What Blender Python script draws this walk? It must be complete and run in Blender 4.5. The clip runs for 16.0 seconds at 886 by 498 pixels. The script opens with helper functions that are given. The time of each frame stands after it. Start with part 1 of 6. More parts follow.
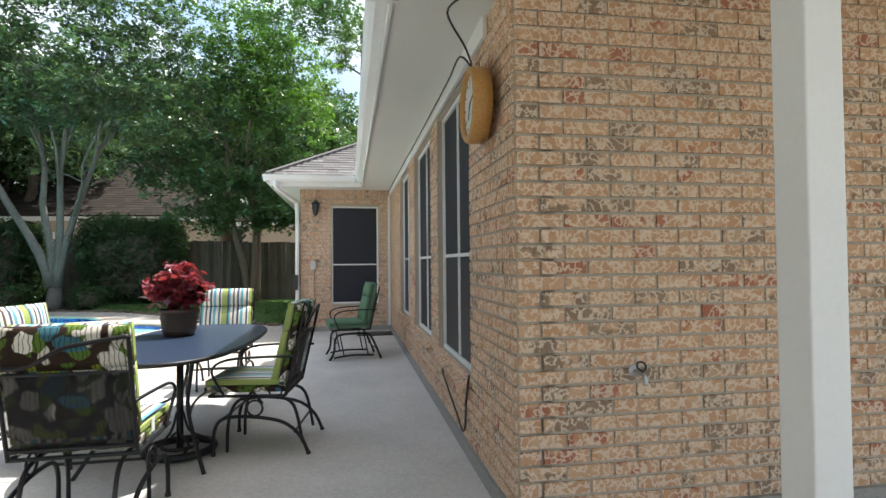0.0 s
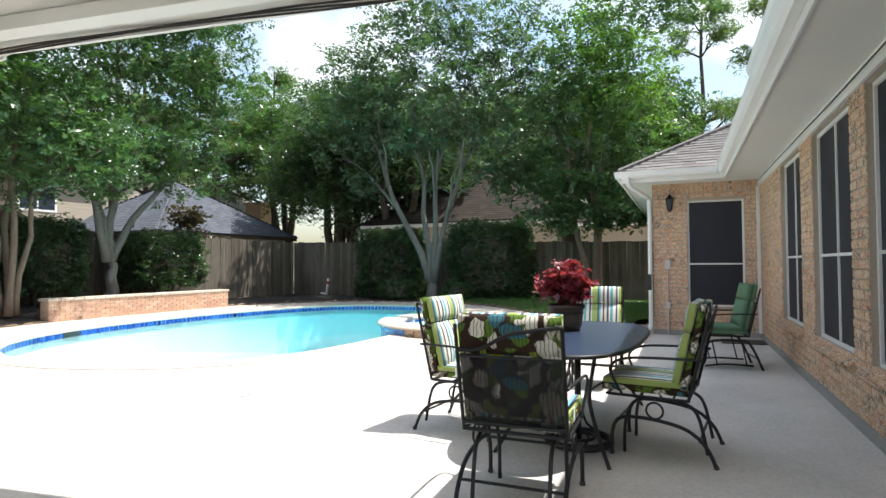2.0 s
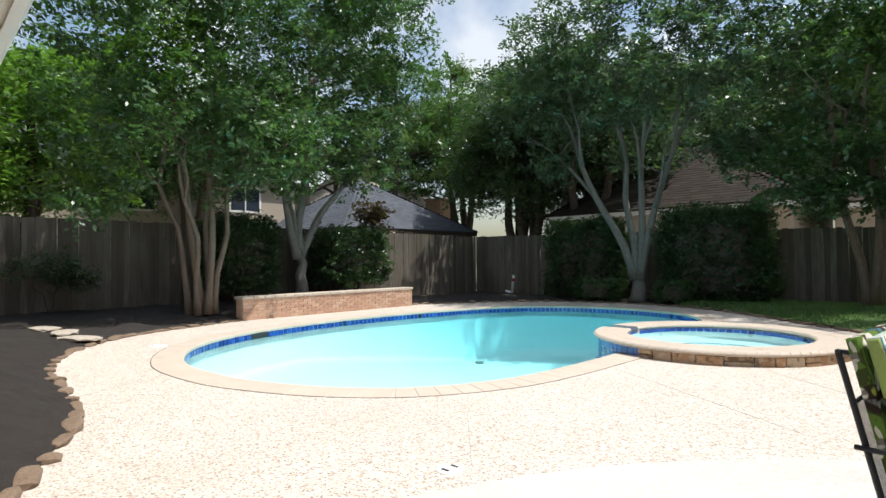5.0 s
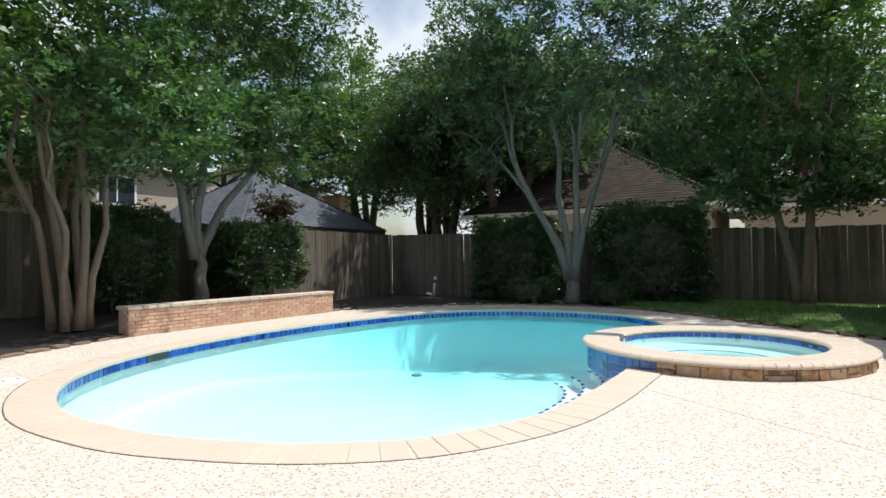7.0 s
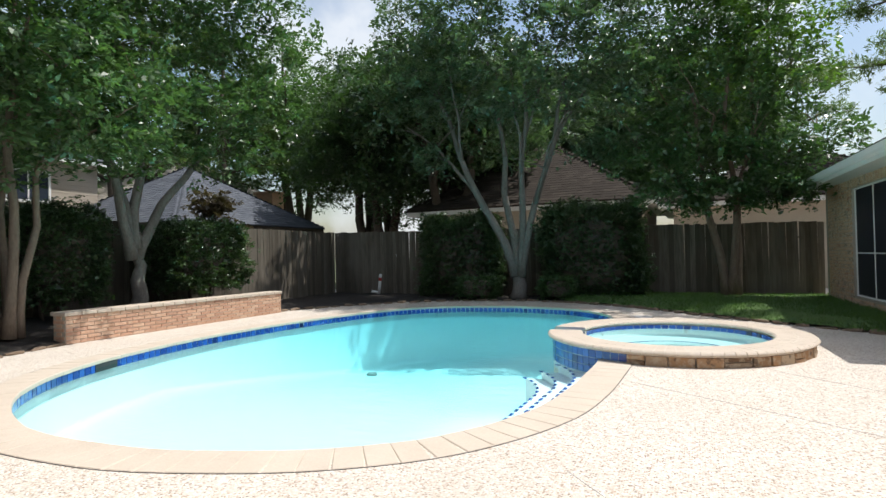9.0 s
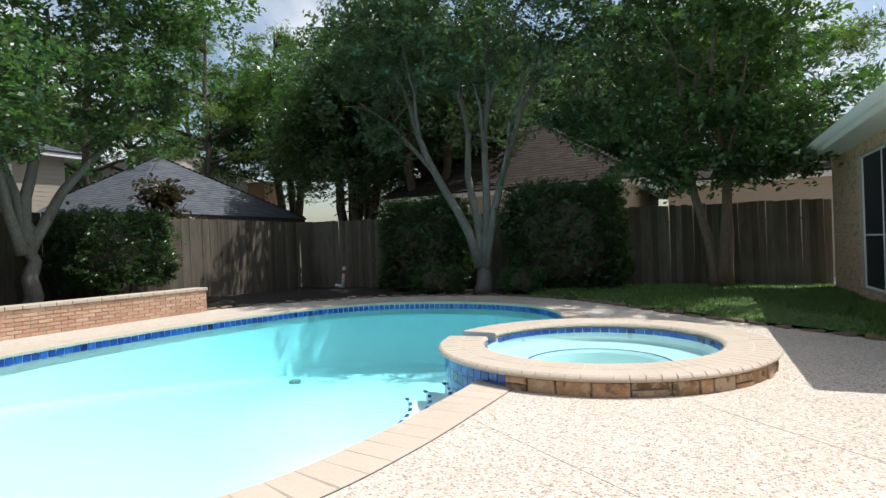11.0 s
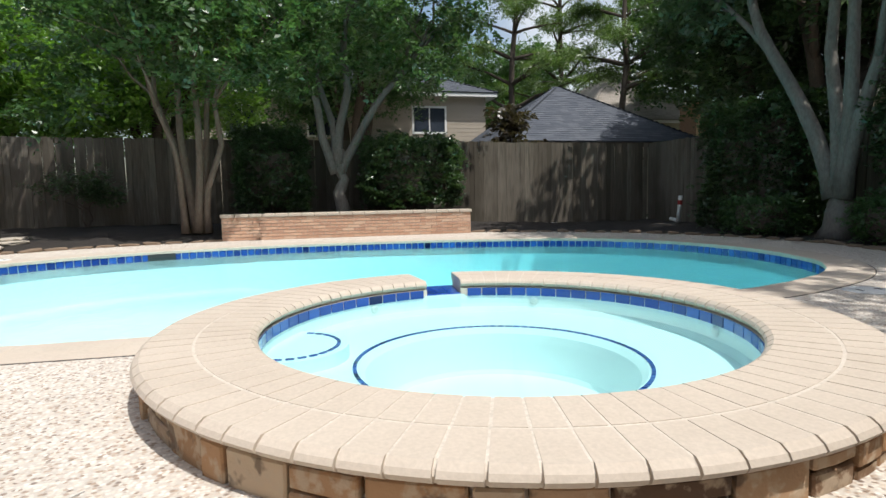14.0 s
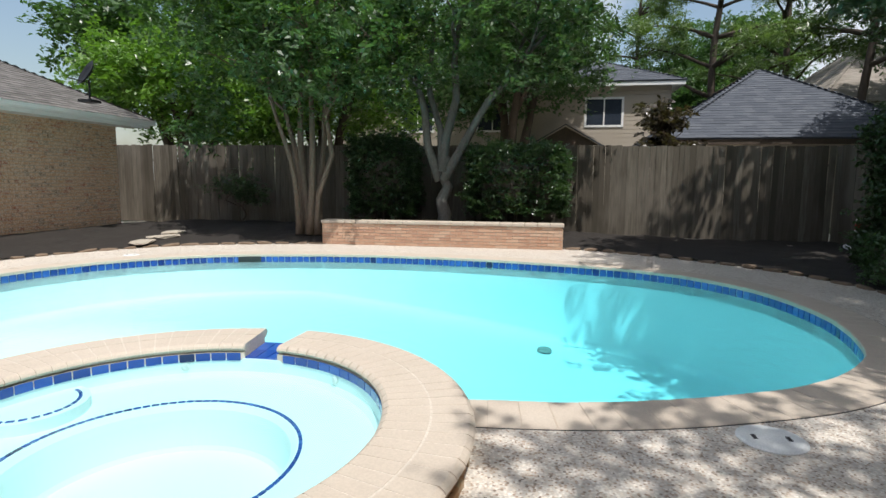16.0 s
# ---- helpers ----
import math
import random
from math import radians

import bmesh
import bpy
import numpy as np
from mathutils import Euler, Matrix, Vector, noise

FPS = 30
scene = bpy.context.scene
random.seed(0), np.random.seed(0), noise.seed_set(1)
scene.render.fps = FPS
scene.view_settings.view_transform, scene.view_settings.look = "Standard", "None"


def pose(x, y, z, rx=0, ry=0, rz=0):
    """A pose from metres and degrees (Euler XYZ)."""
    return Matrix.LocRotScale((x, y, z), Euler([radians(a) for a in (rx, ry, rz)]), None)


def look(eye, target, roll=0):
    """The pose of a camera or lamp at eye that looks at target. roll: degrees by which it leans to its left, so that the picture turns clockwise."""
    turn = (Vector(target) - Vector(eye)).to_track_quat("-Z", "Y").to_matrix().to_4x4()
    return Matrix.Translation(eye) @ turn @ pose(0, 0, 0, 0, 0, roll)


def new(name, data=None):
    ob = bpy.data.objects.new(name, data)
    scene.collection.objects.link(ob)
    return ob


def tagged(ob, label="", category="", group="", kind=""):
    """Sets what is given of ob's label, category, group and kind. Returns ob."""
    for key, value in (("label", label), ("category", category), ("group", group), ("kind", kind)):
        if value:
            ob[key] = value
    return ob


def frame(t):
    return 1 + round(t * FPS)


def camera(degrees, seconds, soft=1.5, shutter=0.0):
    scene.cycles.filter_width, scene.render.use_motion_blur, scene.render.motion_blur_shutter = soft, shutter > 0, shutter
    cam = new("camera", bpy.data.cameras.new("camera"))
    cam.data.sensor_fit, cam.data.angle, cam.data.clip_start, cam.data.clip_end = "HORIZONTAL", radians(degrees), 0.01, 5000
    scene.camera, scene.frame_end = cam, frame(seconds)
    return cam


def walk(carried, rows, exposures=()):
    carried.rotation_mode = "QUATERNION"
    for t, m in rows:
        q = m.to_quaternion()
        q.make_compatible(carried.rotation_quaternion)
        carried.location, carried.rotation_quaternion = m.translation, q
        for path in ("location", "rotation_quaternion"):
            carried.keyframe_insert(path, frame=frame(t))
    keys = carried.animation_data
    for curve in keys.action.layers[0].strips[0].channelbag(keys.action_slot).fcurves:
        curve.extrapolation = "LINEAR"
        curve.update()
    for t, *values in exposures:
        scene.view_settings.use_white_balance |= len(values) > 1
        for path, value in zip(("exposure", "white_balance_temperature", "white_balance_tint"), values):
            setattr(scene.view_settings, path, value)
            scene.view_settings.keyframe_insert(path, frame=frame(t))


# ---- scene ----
cam = camera(77.0, 16.0)
PATH = [
    (0, (0.106, 0.003, 1.372), (0.360, 2.168, 1.424), -0.5),
    (0.5, (-0.046, 0.021, 1.357), (-0.149, 2.197, 1.414), -0.4),
    (1, (-0.145, 0.052, 1.356), (-0.536, 2.196, 1.414), -0.4),
    (1.5, (-0.251, 0.047, 1.364), (-0.910, 2.124, 1.421), -0.4),
    (2, (-0.387, 0.037, 1.354), (-1.340, 1.997, 1.415), -0.3),
    (2.5, (-0.487, 0.043, 1.351), (-1.688, 1.861, 1.414), -0.2),
    (3, (-0.582, 0.135, 1.325), (-1.936, 1.842, 1.392), -0.2),
    (5.3, (-2.528, 1.839, 1.394), (-4.030, 3.418, 1.441), -0.7),
    (5.5, (-2.720, 1.931, 1.407), (-4.176, 3.553, 1.453), -0.8),
    (6, (-3.247, 2.141, 1.395), (-4.569, 3.873, 1.438), -0.8),
    (6.5, (-3.796, 2.192, 1.388), (-5.034, 3.987, 1.430), -0.8),
    (7, (-4.271, 2.221, 1.363), (-5.423, 4.071, 1.408), -0.8),
    (7.5, (-4.615, 2.184, 1.354), (-5.701, 4.074, 1.393), -0.9),
    (8, (-4.768, 1.945, 1.407), (-5.757, 3.887, 1.436), -1),
    (8.5, (-4.807, 1.853, 1.434), (-5.718, 3.834, 1.461), -1.2),
    (9, (-4.792, 1.903, 1.406), (-5.700, 3.885, 1.432), -1.4),
    (9.5, (-4.609, 2.216, 1.335), (-5.516, 4.198, 1.358), -1.5),
    (9.7, (-4.471, 2.388, 1.327), (-5.375, 4.372, 1.342), -1.8),
    (12, (-3.162, 6.484, 1.309), (-4.450, 8.242, 1.284), -2.3),
    (12.5, (-2.774, 7.481, 1.151), (-4.323, 9.015, 1.126), -2.1),
    (13, (-2.503, 8.357, 0.938), (-4.357, 9.501, 0.859), -1.6),
    (13.5, (-2.335, 9.159, 0.872), (-4.324, 10.037, 0.716), -1.5),
    (14, (-2.220, 9.880, 0.845), (-4.332, 10.381, 0.645), -1.1),
    (14.5, (-2.156, 10.637, 0.906), (-4.317, 10.756, 0.647), -0.6),
    (15, (-2.212, 11.396, 1.183), (-4.370, 11.247, 0.913), -0.5),
    (15.5, (-2.323, 12.197, 1.393), (-4.461, 11.861, 1.127), 0.1),
    (16, (-2.502, 13.028, 1.487), (-4.635, 12.666, 1.224), 0.4),
]
walk(cam, [(t, look(eye, target, roll)) for t, eye, target, roll in PATH],
     [(0.0, 0.92), (1.0, 0.95), (1.5, 0.95), (2.0, 0.82), (3.0, 0.38), (5.3, 0.15), (9.7, 0.08), (16.0, -0.06)])

# world, sun
SUN = Vector((0.38, 0.22, 1.0)).normalized()
wd = bpy.data.worlds.new("sky")
scene.world = wd
wd.use_nodes = True
wt = wd.node_tree
sky = wt.nodes.new("ShaderNodeTexSky")
sky.sky_type, sky.sun_disc = "NISHITA", False
sky.sun_elevation = math.asin(SUN.z)
sky.sun_rotation = math.atan2(SUN.x, SUN.y)
sky.air_density, sky.dust_density = 1.3, 2.5
sky_co = wt.nodes.new("ShaderNodeTexCoord")
cloud = wt.nodes.new("ShaderNodeTexNoise")
cloud.inputs["Scale"].default_value, cloud.inputs["Detail"].default_value = 3.2, 6.0
wt.links.new(sky_co.outputs["Generated"], cloud.inputs["Vector"])
cover = wt.nodes.new("ShaderNodeValToRGB")
cover.color_ramp.elements[0].position, cover.color_ramp.elements[1].position = 0.47, 0.60
cover.color_ramp.elements[1].color = (0.85, 0.85, 0.85, 1)
wt.links.new(cloud.outputs["Fac"], cover.inputs[0])
cloudy = wt.nodes.new("ShaderNodeMix")
cloudy.data_type = "RGBA"
cloudy.inputs[7].default_value = (5.6, 5.9, 6.3, 1)
wt.links.new(cover.outputs[0], cloudy.inputs[0])
wt.links.new(sky.outputs[0], cloudy.inputs[6])
wt.links.new(cloudy.outputs[2], wt.nodes["Background"].inputs[0])
wt.nodes["Background"].inputs[1].default_value = 0.15
sun_data = bpy.data.lights.new("sun", "SUN")
sun_data.energy, sun_data.angle, sun_data.color = 4.6, radians(0.55), (1.0, 0.975, 0.94)
sun_lamp = new("sun", sun_data)
sun_lamp.matrix_world = look(SUN * 60, (0, 0, 0))


# ---- materials ----
def mat(name, build, rough=0.7, metal=0.0, spec=0.4):
    m = bpy.data.materials.new(name)
    m.use_nodes = True
    nt = m.node_tree
    b = nt.nodes["Principled BSDF"]
    b.inputs["Roughness"].default_value = rough
    b.inputs["Metallic"].default_value = metal
    b.inputs["Specular IOR Level"].default_value = spec
    if build:
        build(nt, b)
    return m


def node(nt, kind, **values):
    n = nt.nodes.new(kind)
    for k, v in values.items():
        n.inputs[k].default_value = v
    return n


def coords(nt, scale=(1, 1, 1)):
    g = nt.nodes.new("ShaderNodeNewGeometry")
    mp = nt.nodes.new("ShaderNodeMapping")
    mp.inputs["Scale"].default_value = scale
    nt.links.new(g.outputs["Position"], mp.inputs["Vector"])
    return mp.outputs[0]


def noise_tex(nt, vec, scale, detail=4, rough=0.6):
    n = node(nt, "ShaderNodeTexNoise", Scale=scale, Detail=detail, Roughness=rough)
    nt.links.new(vec, n.inputs["Vector"])
    return n.outputs["Fac"]


def ramp(nt, fac, stops):
    r = nt.nodes.new("ShaderNodeValToRGB")
    els = r.color_ramp.elements
    while len(els) < len(stops):
        els.new(0.5)
    for e, (p, c) in zip(els, stops):
        e.position, e.color = p, (*c, 1)
    nt.links.new(fac, r.inputs[0])
    return r.outputs[0]


def mix(nt, fac, a, b, kind="MIX"):
    m = nt.nodes.new("ShaderNodeMix")
    m.data_type, m.blend_type = "RGBA", kind
    for sock, v in ((m.inputs[0], fac), (m.inputs[6], a), (m.inputs[7], b)):
        if isinstance(v, (int, float)):
            sock.default_value = v
        elif isinstance(v, tuple):
            sock.default_value = (*v, 1)
        else:
            nt.links.new(v, sock)
    return m.outputs[2]


def bump(nt, b, fac, strength=0.3, dist=0.01):
    n = node(nt, "ShaderNodeBump", Strength=strength, Distance=dist)
    nt.links.new(fac, n.inputs["Height"])
    nt.links.new(n.outputs[0], b.inputs["Normal"])


def rand(nt, island):
    if island:
        return nt.nodes.new("ShaderNodeNewGeometry").outputs["Random Per Island"]
    return nt.nodes.new("ShaderNodeObjectInfo").outputs["Random"]


def mottled(name, c0, c1, scale=3.0, fine=40.0, rough=0.7, bumpy=0.2, dist=0.004, metal=0.0, spec=0.4, stretch=(1, 1, 1), speck=0.3):
    def build(nt, b):
        v = coords(nt, stretch)
        a = noise_tex(nt, v, scale)
        f = noise_tex(nt, v, fine, 3)
        c = mix(nt, a, c0, c1)
        c = mix(nt, speck, c, ramp(nt, f, [(0.3, tuple(x * 0.55 for x in c0)), (0.7, tuple(min(1, x * 1.25) for x in c1))]))
        nt.links.new(c, b.inputs["Base Color"])
        bump(nt, b, f, bumpy, dist)
    return mat(name, build, rough, metal, spec)


def brick_mat(name, island, red=False):
    def build(nt, b):
        v = coords(nt)
        r = rand(nt, island)
        if red:
            base = ramp(nt, r, [(0.0, (0.36, 0.17, 0.11)), (0.35, (0.48, 0.25, 0.16)), (0.7, (0.56, 0.33, 0.22)), (1.0, (0.60, 0.40, 0.29))])
        else:
            base = ramp(nt, r, [(0.0, (0.56, 0.30, 0.16)), (0.3, (0.62, 0.38, 0.22)), (0.6, (0.57, 0.34, 0.19)), (0.8, (0.64, 0.40, 0.24)), (1.0, (0.48, 0.31, 0.19))])
        # whitish slurry round the lumps of the face
        slurry = 0.3 if red else 0.8
        patch = noise_tex(nt, v, 23, 2, 0.5)
        shift = nt.nodes.new("ShaderNodeVectorMath")
        shift.operation = "ADD"
        nt.links.new(v, shift.inputs[0])
        nt.links.new(r, shift.inputs[1])
        burn = noise_tex(nt, shift.outputs[0], 9, 2, 0.45)
        c = base
        if not red:
            # some bricks carry red lumps, some grey-black burns
            hue = ramp(nt, r, [(0.0, (0.34, 0.07, 0.03)), (0.12, (0.44, 0.19, 0.08)), (0.74, (0.12, 0.085, 0.06))])
            hue.node.color_ramp.interpolation = "CONSTANT"
            much = ramp(nt, r, [(0.0, (0.95, 0.95, 0.95)), (0.12, (0.45, 0.45, 0.45)), (0.74, (0.85, 0.85, 0.85))])
            much.node.color_ramp.interpolation = "CONSTANT"
            where = mix(nt, 1.0, ramp(nt, burn, [(0.46, (0, 0, 0)), (0.54, (1, 1, 1))]), much, "MULTIPLY")
            c = mix(nt, where, c, hue)
        c = mix(nt, ramp(nt, patch, [(0.42, (0, 0, 0)), (0.47, (slurry, slurry, slurry)), (0.52, (slurry, slurry, slurry)), (0.57, (0.04, 0.04, 0.04))]), c, (0.82, 0.70, 0.56))
        f = noise_tex(nt, v, 160, 3)
        c = mix(nt, 0.25, c, ramp(nt, f, [(0.3, (0.24, 0.13, 0.08)), (0.7, (0.8, 0.60, 0.42))]))
        nt.links.new(c, b.inputs["Base Color"])
        bump(nt, b, f, 0.5, 0.004)
    return mat(name, build, 0.85, 0, 0.2)


BRICK, BRICKS = brick_mat("brick", False), brick_mat("brick_mass", True)
RED_BRICK = brick_mat("red_brick", False, True)
MORTAR = mottled("mortar", (0.38, 0.33, 0.265), (0.48, 0.42, 0.34), 4, 90, 0.9, 0.4)
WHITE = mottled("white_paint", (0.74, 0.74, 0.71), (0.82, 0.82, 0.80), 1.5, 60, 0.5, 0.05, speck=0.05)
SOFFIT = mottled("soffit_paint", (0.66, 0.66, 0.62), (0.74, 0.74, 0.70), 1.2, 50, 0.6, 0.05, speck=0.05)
SCREEN = mottled("solar_screen", (0.012, 0.014, 0.022), (0.022, 0.025, 0.036), 0.8, 300, 0.55, 0.2, 0.002)
CONCRETE = mottled("patio_concrete", (0.40, 0.375, 0.34), (0.70, 0.67, 0.62), 1.3, 45, 0.8, 0.25, 0.003, speck=0.2)
CURB = mottled("footing_concrete", (0.28, 0.27, 0.25), (0.38, 0.37, 0.34), 2.5, 60, 0.9, 0.3)
COPING = mottled("coping_stone", (0.45, 0.375, 0.30), (0.60, 0.515, 0.425), 2.2, 70, 0.75, 0.2, 0.003, speck=0.14)
GROUT = mottled("coping_grout", (0.52, 0.45, 0.37), (0.66, 0.59, 0.51), 3, 60, 0.9, 0.2)
STEP_WHITE = mottled("white_step_plaster", (0.80, 0.82, 0.82), (0.88, 0.89, 0.89), 3, 60, 0.7, 0.1, speck=0.04)
MULCH = mottled("black_mulch", (0.018, 0.015, 0.013), (0.05, 0.042, 0.036), 6, 55, 0.95, 1.0, 0.03)
SOIL = mottled("far_ground", (0.06, 0.08, 0.03), (0.10, 0.11, 0.05), 0.2, 8, 0.95, 0.5, 0.02)
TURF = mottled("turf", (0.06, 0.11, 0.03), (0.10, 0.17, 0.045), 1.0, 60, 0.9, 0.8, 0.02)
IRON = mottled("black_iron", (0.012, 0.012, 0.013), (0.025, 0.025, 0.027), 8, 90, 0.45, 0.15, 0.001, 0.3)
STONE = mottled("edging_stone", (0.11, 0.075, 0.05), (0.27, 0.195, 0.135), 4, 40, 0.9, 0.6, 0.01)
CHROME = mottled("galvanised", (0.45, 0.46, 0.47), (0.6, 0.6, 0.62), 5, 60, 0.4, 0.1, 0.001, 0.8)
PLASTIC_WHITE = mottled("white_plastic", (0.75, 0.75, 0.73), (0.82, 0.82, 0.8), 3, 80, 0.4, 0.05)
CABLE = mottled("black_cable", (0.02, 0.02, 0.02), (0.04, 0.04, 0.04), 5, 60, 0.5, 0.1)


def aggregate(nt, b):
    v = coords(nt)
    vo = node(nt, "ShaderNodeTexVoronoi", Scale=62.0)
    nt.links.new(v, vo.inputs["Vector"])
    sep = nt.nodes.new("ShaderNodeSeparateColor")
    nt.links.new(vo.outputs["Color"], sep.inputs[0])
    peb = ramp(nt, sep.outputs[0], [(0.0, (0.18, 0.13, 0.10)), (0.2, (0.40, 0.29, 0.21)), (0.45, (0.64, 0.56, 0.47)), (1.0, (0.80, 0.75, 0.68))])
    gap = ramp(nt, vo.outputs["Distance"], [(0.35, (0, 0, 0)), (0.75, (1, 1, 1))])
    c = mix(nt, gap, peb, (0.55, 0.50, 0.44))
    c = mix(nt, ramp(nt, noise_tex(nt, v, 0.7), [(0.4, (0, 0, 0)), (0.75, (0.35, 0.35, 0.35))]), c, (0.42, 0.36, 0.30))
    nt.links.new(c, b.inputs["Base Color"])
    inv = ramp(nt, vo.outputs["Distance"], [(0.0, (1, 1, 1)), (0.8, (0, 0, 0))])
    bump(nt, b, inv, 0.7, 0.006)


DECK = mat("exposed_aggregate", aggregate, 0.8)


def tile_mat(nt, b):
    r = rand(nt, False)
    c = ramp(nt, r, [(0.0, (0.006, 0.012, 0.06)), (0.04, (0.012, 0.04, 0.22)), (0.12, (0.016, 0.055, 0.27)), (0.6, (0.02, 0.075, 0.35)), (1.0, (0.035, 0.12, 0.44))])
    nt.links.new(c, b.inputs["Base Color"])


TILE = mat("blue_tile", tile_mat, 0.12, 0, 0.6)
TILE_GROUT = mottled("tile_grout", (0.55, 0.60, 0.62), (0.66, 0.7, 0.72), 5, 80, 0.8, 0.1)


def plaster(nt, b):
    v = coords(nt)
    a = noise_tex(nt, v, 0.8)
    c = mix(nt, a, (0.80, 0.88, 0.88), (0.86, 0.92, 0.92))
    nt.links.new(c, b.inputs["Base Color"])


PLASTER = mat("pool_plaster", plaster, 0.8)


def water_mat(name, shallow, deep, y0, y1, ripple, ledge=None):
    m = bpy.data.materials.new(name)
    m.use_nodes = True
    nt = m.node_tree
    nt.nodes.remove(nt.nodes["Principled BSDF"])
    out = nt.nodes["Material Output"]
    v = coords(nt)
    sep = nt.nodes.new("ShaderNodeSeparateXYZ")
    nt.links.new(v, sep.inputs[0])
    mr = node(nt, "ShaderNodeMapRange", **{"From Min": y0, "From Max": y1})
    nt.links.new(sep.outputs[1], mr.inputs["Value"])
    tint = mix(nt, mr.outputs[0], shallow, deep)
    if ledge:
        # thin water above the entry steps absorbs less
        dist = nt.nodes.new("ShaderNodeVectorMath")
        dist.operation = "DISTANCE"
        nt.links.new(v, dist.inputs[0])
        dist.inputs[1].default_value = ledge
        near = node(nt, "ShaderNodeMapRange", **{"From Min": 1.0, "From Max": 1.75, "To Min": 0.85, "To Max": 0.0})
        nt.links.new(dist.outputs["Value"], near.inputs["Value"])
        tint = mix(nt, near.outputs[0], tint, (0.90, 0.99, 0.995))
    tr = nt.nodes.new("ShaderNodeBsdfTransparent")
    nt.links.new(tint, tr.inputs[0])
    gl = node(nt, "ShaderNodeBsdfGlossy", Roughness=0.06)
    fr = node(nt, "ShaderNodeFresnel", IOR=1.33)
    bn = node(nt, "ShaderNodeBump", Strength=ripple, Distance=0.03)
    nt.links.new(noise_tex(nt, coords(nt, (1, 1.8, 1)), 4.5, 3), bn.inputs["Height"])
    nt.links.new(bn.outputs[0], gl.inputs["Normal"])
    nt.links.new(bn.outputs[0], fr.inputs["Normal"])
    mx = nt.nodes.new("ShaderNodeMixShader")
    less = nt.nodes.new("ShaderNodeMath")
    less.operation = "MULTIPLY"
    less.inputs[1].default_value = 0.6
    nt.links.new(fr.outputs[0], less.inputs[0])
    nt.links.new(less.outputs[0], mx.inputs[0])
    nt.links.new(tr.outputs[0], mx.inputs[1])
    nt.links.new(gl.outputs[0], mx.inputs[2])
    nt.links.new(mx.outputs[0], out.inputs[0])
    return m


WATER = water_mat("pool_water", (0.73, 0.975, 0.99), (0.40, 0.90, 0.955), 6.5, 14.5, 0.55, (-6.3, 8.7, -0.05))
SPA_WATER = water_mat("spa_water", (0.70, 0.90, 0.895), (0.70, 0.90, 0.895), 0, 1, 0.04)


def leaf_mat(name, dark, light, sheen=0.35):
    def build(nt, b):
        r = rand(nt, True)
        v = coords(nt)
        a = noise_tex(nt, v, 0.9, 2)
        c = ramp(nt, r, [(0.0, dark), (0.7, tuple((x + y) / 2 for x, y in zip(dark, light))), (1.0, light)])
        c = mix(nt, 0.4, c, ramp(nt, a, [(0.3, dark), (0.7, light)]))
        nt.links.new(c, b.inputs["Base Color"])
        out = nt.nodes["Material Output"]
        tl = nt.nodes.new("ShaderNodeBsdfTranslucent")
        bright = mix(nt, 1.0, c, (1.7, 2.0, 0.9), "MULTIPLY")
        nt.links.new(bright, tl.inputs[0])
        mx = nt.nodes.new("ShaderNodeMixShader")
        mx.inputs[0].default_value = 0.32
        nt.links.new(b.outputs[0], mx.inputs[1])
        nt.links.new(tl.outputs[0], mx.inputs[2])
        nt.links.new(mx.outputs[0], out.inputs[0])
    return mat(name, build, sheen, 0, 0.75)


LEAF = leaf_mat("leaf_green", (0.038, 0.088, 0.034), (0.10, 0.175, 0.062))
LEAF_DARK = leaf_mat("leaf_dark", (0.03, 0.062, 0.026), (0.075, 0.125, 0.05), 0.28)
LEAF_BLUE = leaf_mat("leaf_bluegreen", (0.045, 0.088, 0.052), (0.11, 0.165, 0.092))
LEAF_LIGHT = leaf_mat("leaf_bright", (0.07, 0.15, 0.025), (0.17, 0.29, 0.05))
LEAF_PINE = leaf_mat("pine_needles", (0.07, 0.12, 0.04), (0.16, 0.22, 0.07))
LEAF_RED = leaf_mat("coleus_red", (0.10, 0.010, 0.022), (0.36, 0.045, 0.075))
LEAF_PURPLE = leaf_mat("magnolia_bronze", (0.04, 0.025, 0.018), (0.07, 0.06, 0.035))
BARK = mottled("grey_bark", (0.075, 0.068, 0.056), (0.22, 0.20, 0.175), 5, 30, 0.9, 0.6, 0.01, stretch=(1, 1, 0.35))
BARK_TAN = mottled("crape_bark", (0.11, 0.08, 0.058), (0.24, 0.18, 0.13), 4, 30, 0.8, 0.3, 0.006, stretch=(1, 1, 0.3))
BARK_DARK = mottled("dark_bark", (0.05, 0.04, 0.03), (0.12, 0.09, 0.07), 5, 30, 0.9, 0.8, 0.012, stretch=(1, 1, 0.3))


def wood_mat(nt, b):
    v = coords(nt, (6, 6, 0.5))
    r = rand(nt, False)
    g = noise_tex(nt, v, 4, 4)
    c = ramp(nt, r, [(0.0, (0.085, 0.072, 0.055)), (0.5, (0.14, 0.12, 0.095)), (1.0, (0.20, 0.175, 0.14))])
    c = mix(nt, ramp(nt, g, [(0.35, (0, 0, 0)), (0.7, (0.7, 0.7, 0.7))]), c, (0.07, 0.06, 0.045))
    st = noise_tex(nt, coords(nt, (0.6, 0.6, 0.25)), 1.3, 3)
    c = mix(nt, ramp(nt, st, [(0.5, (0, 0, 0)), (0.7, (0.5, 0.5, 0.5))]), c, (0.23, 0.20, 0.165))
    nt.links.new(c, b.inputs["Base Color"])
    bump(nt, b, g, 0.5, 0.006)


FENCE_WOOD = mat("weathered_cedar", wood_mat, 0.9, 0, 0.2)


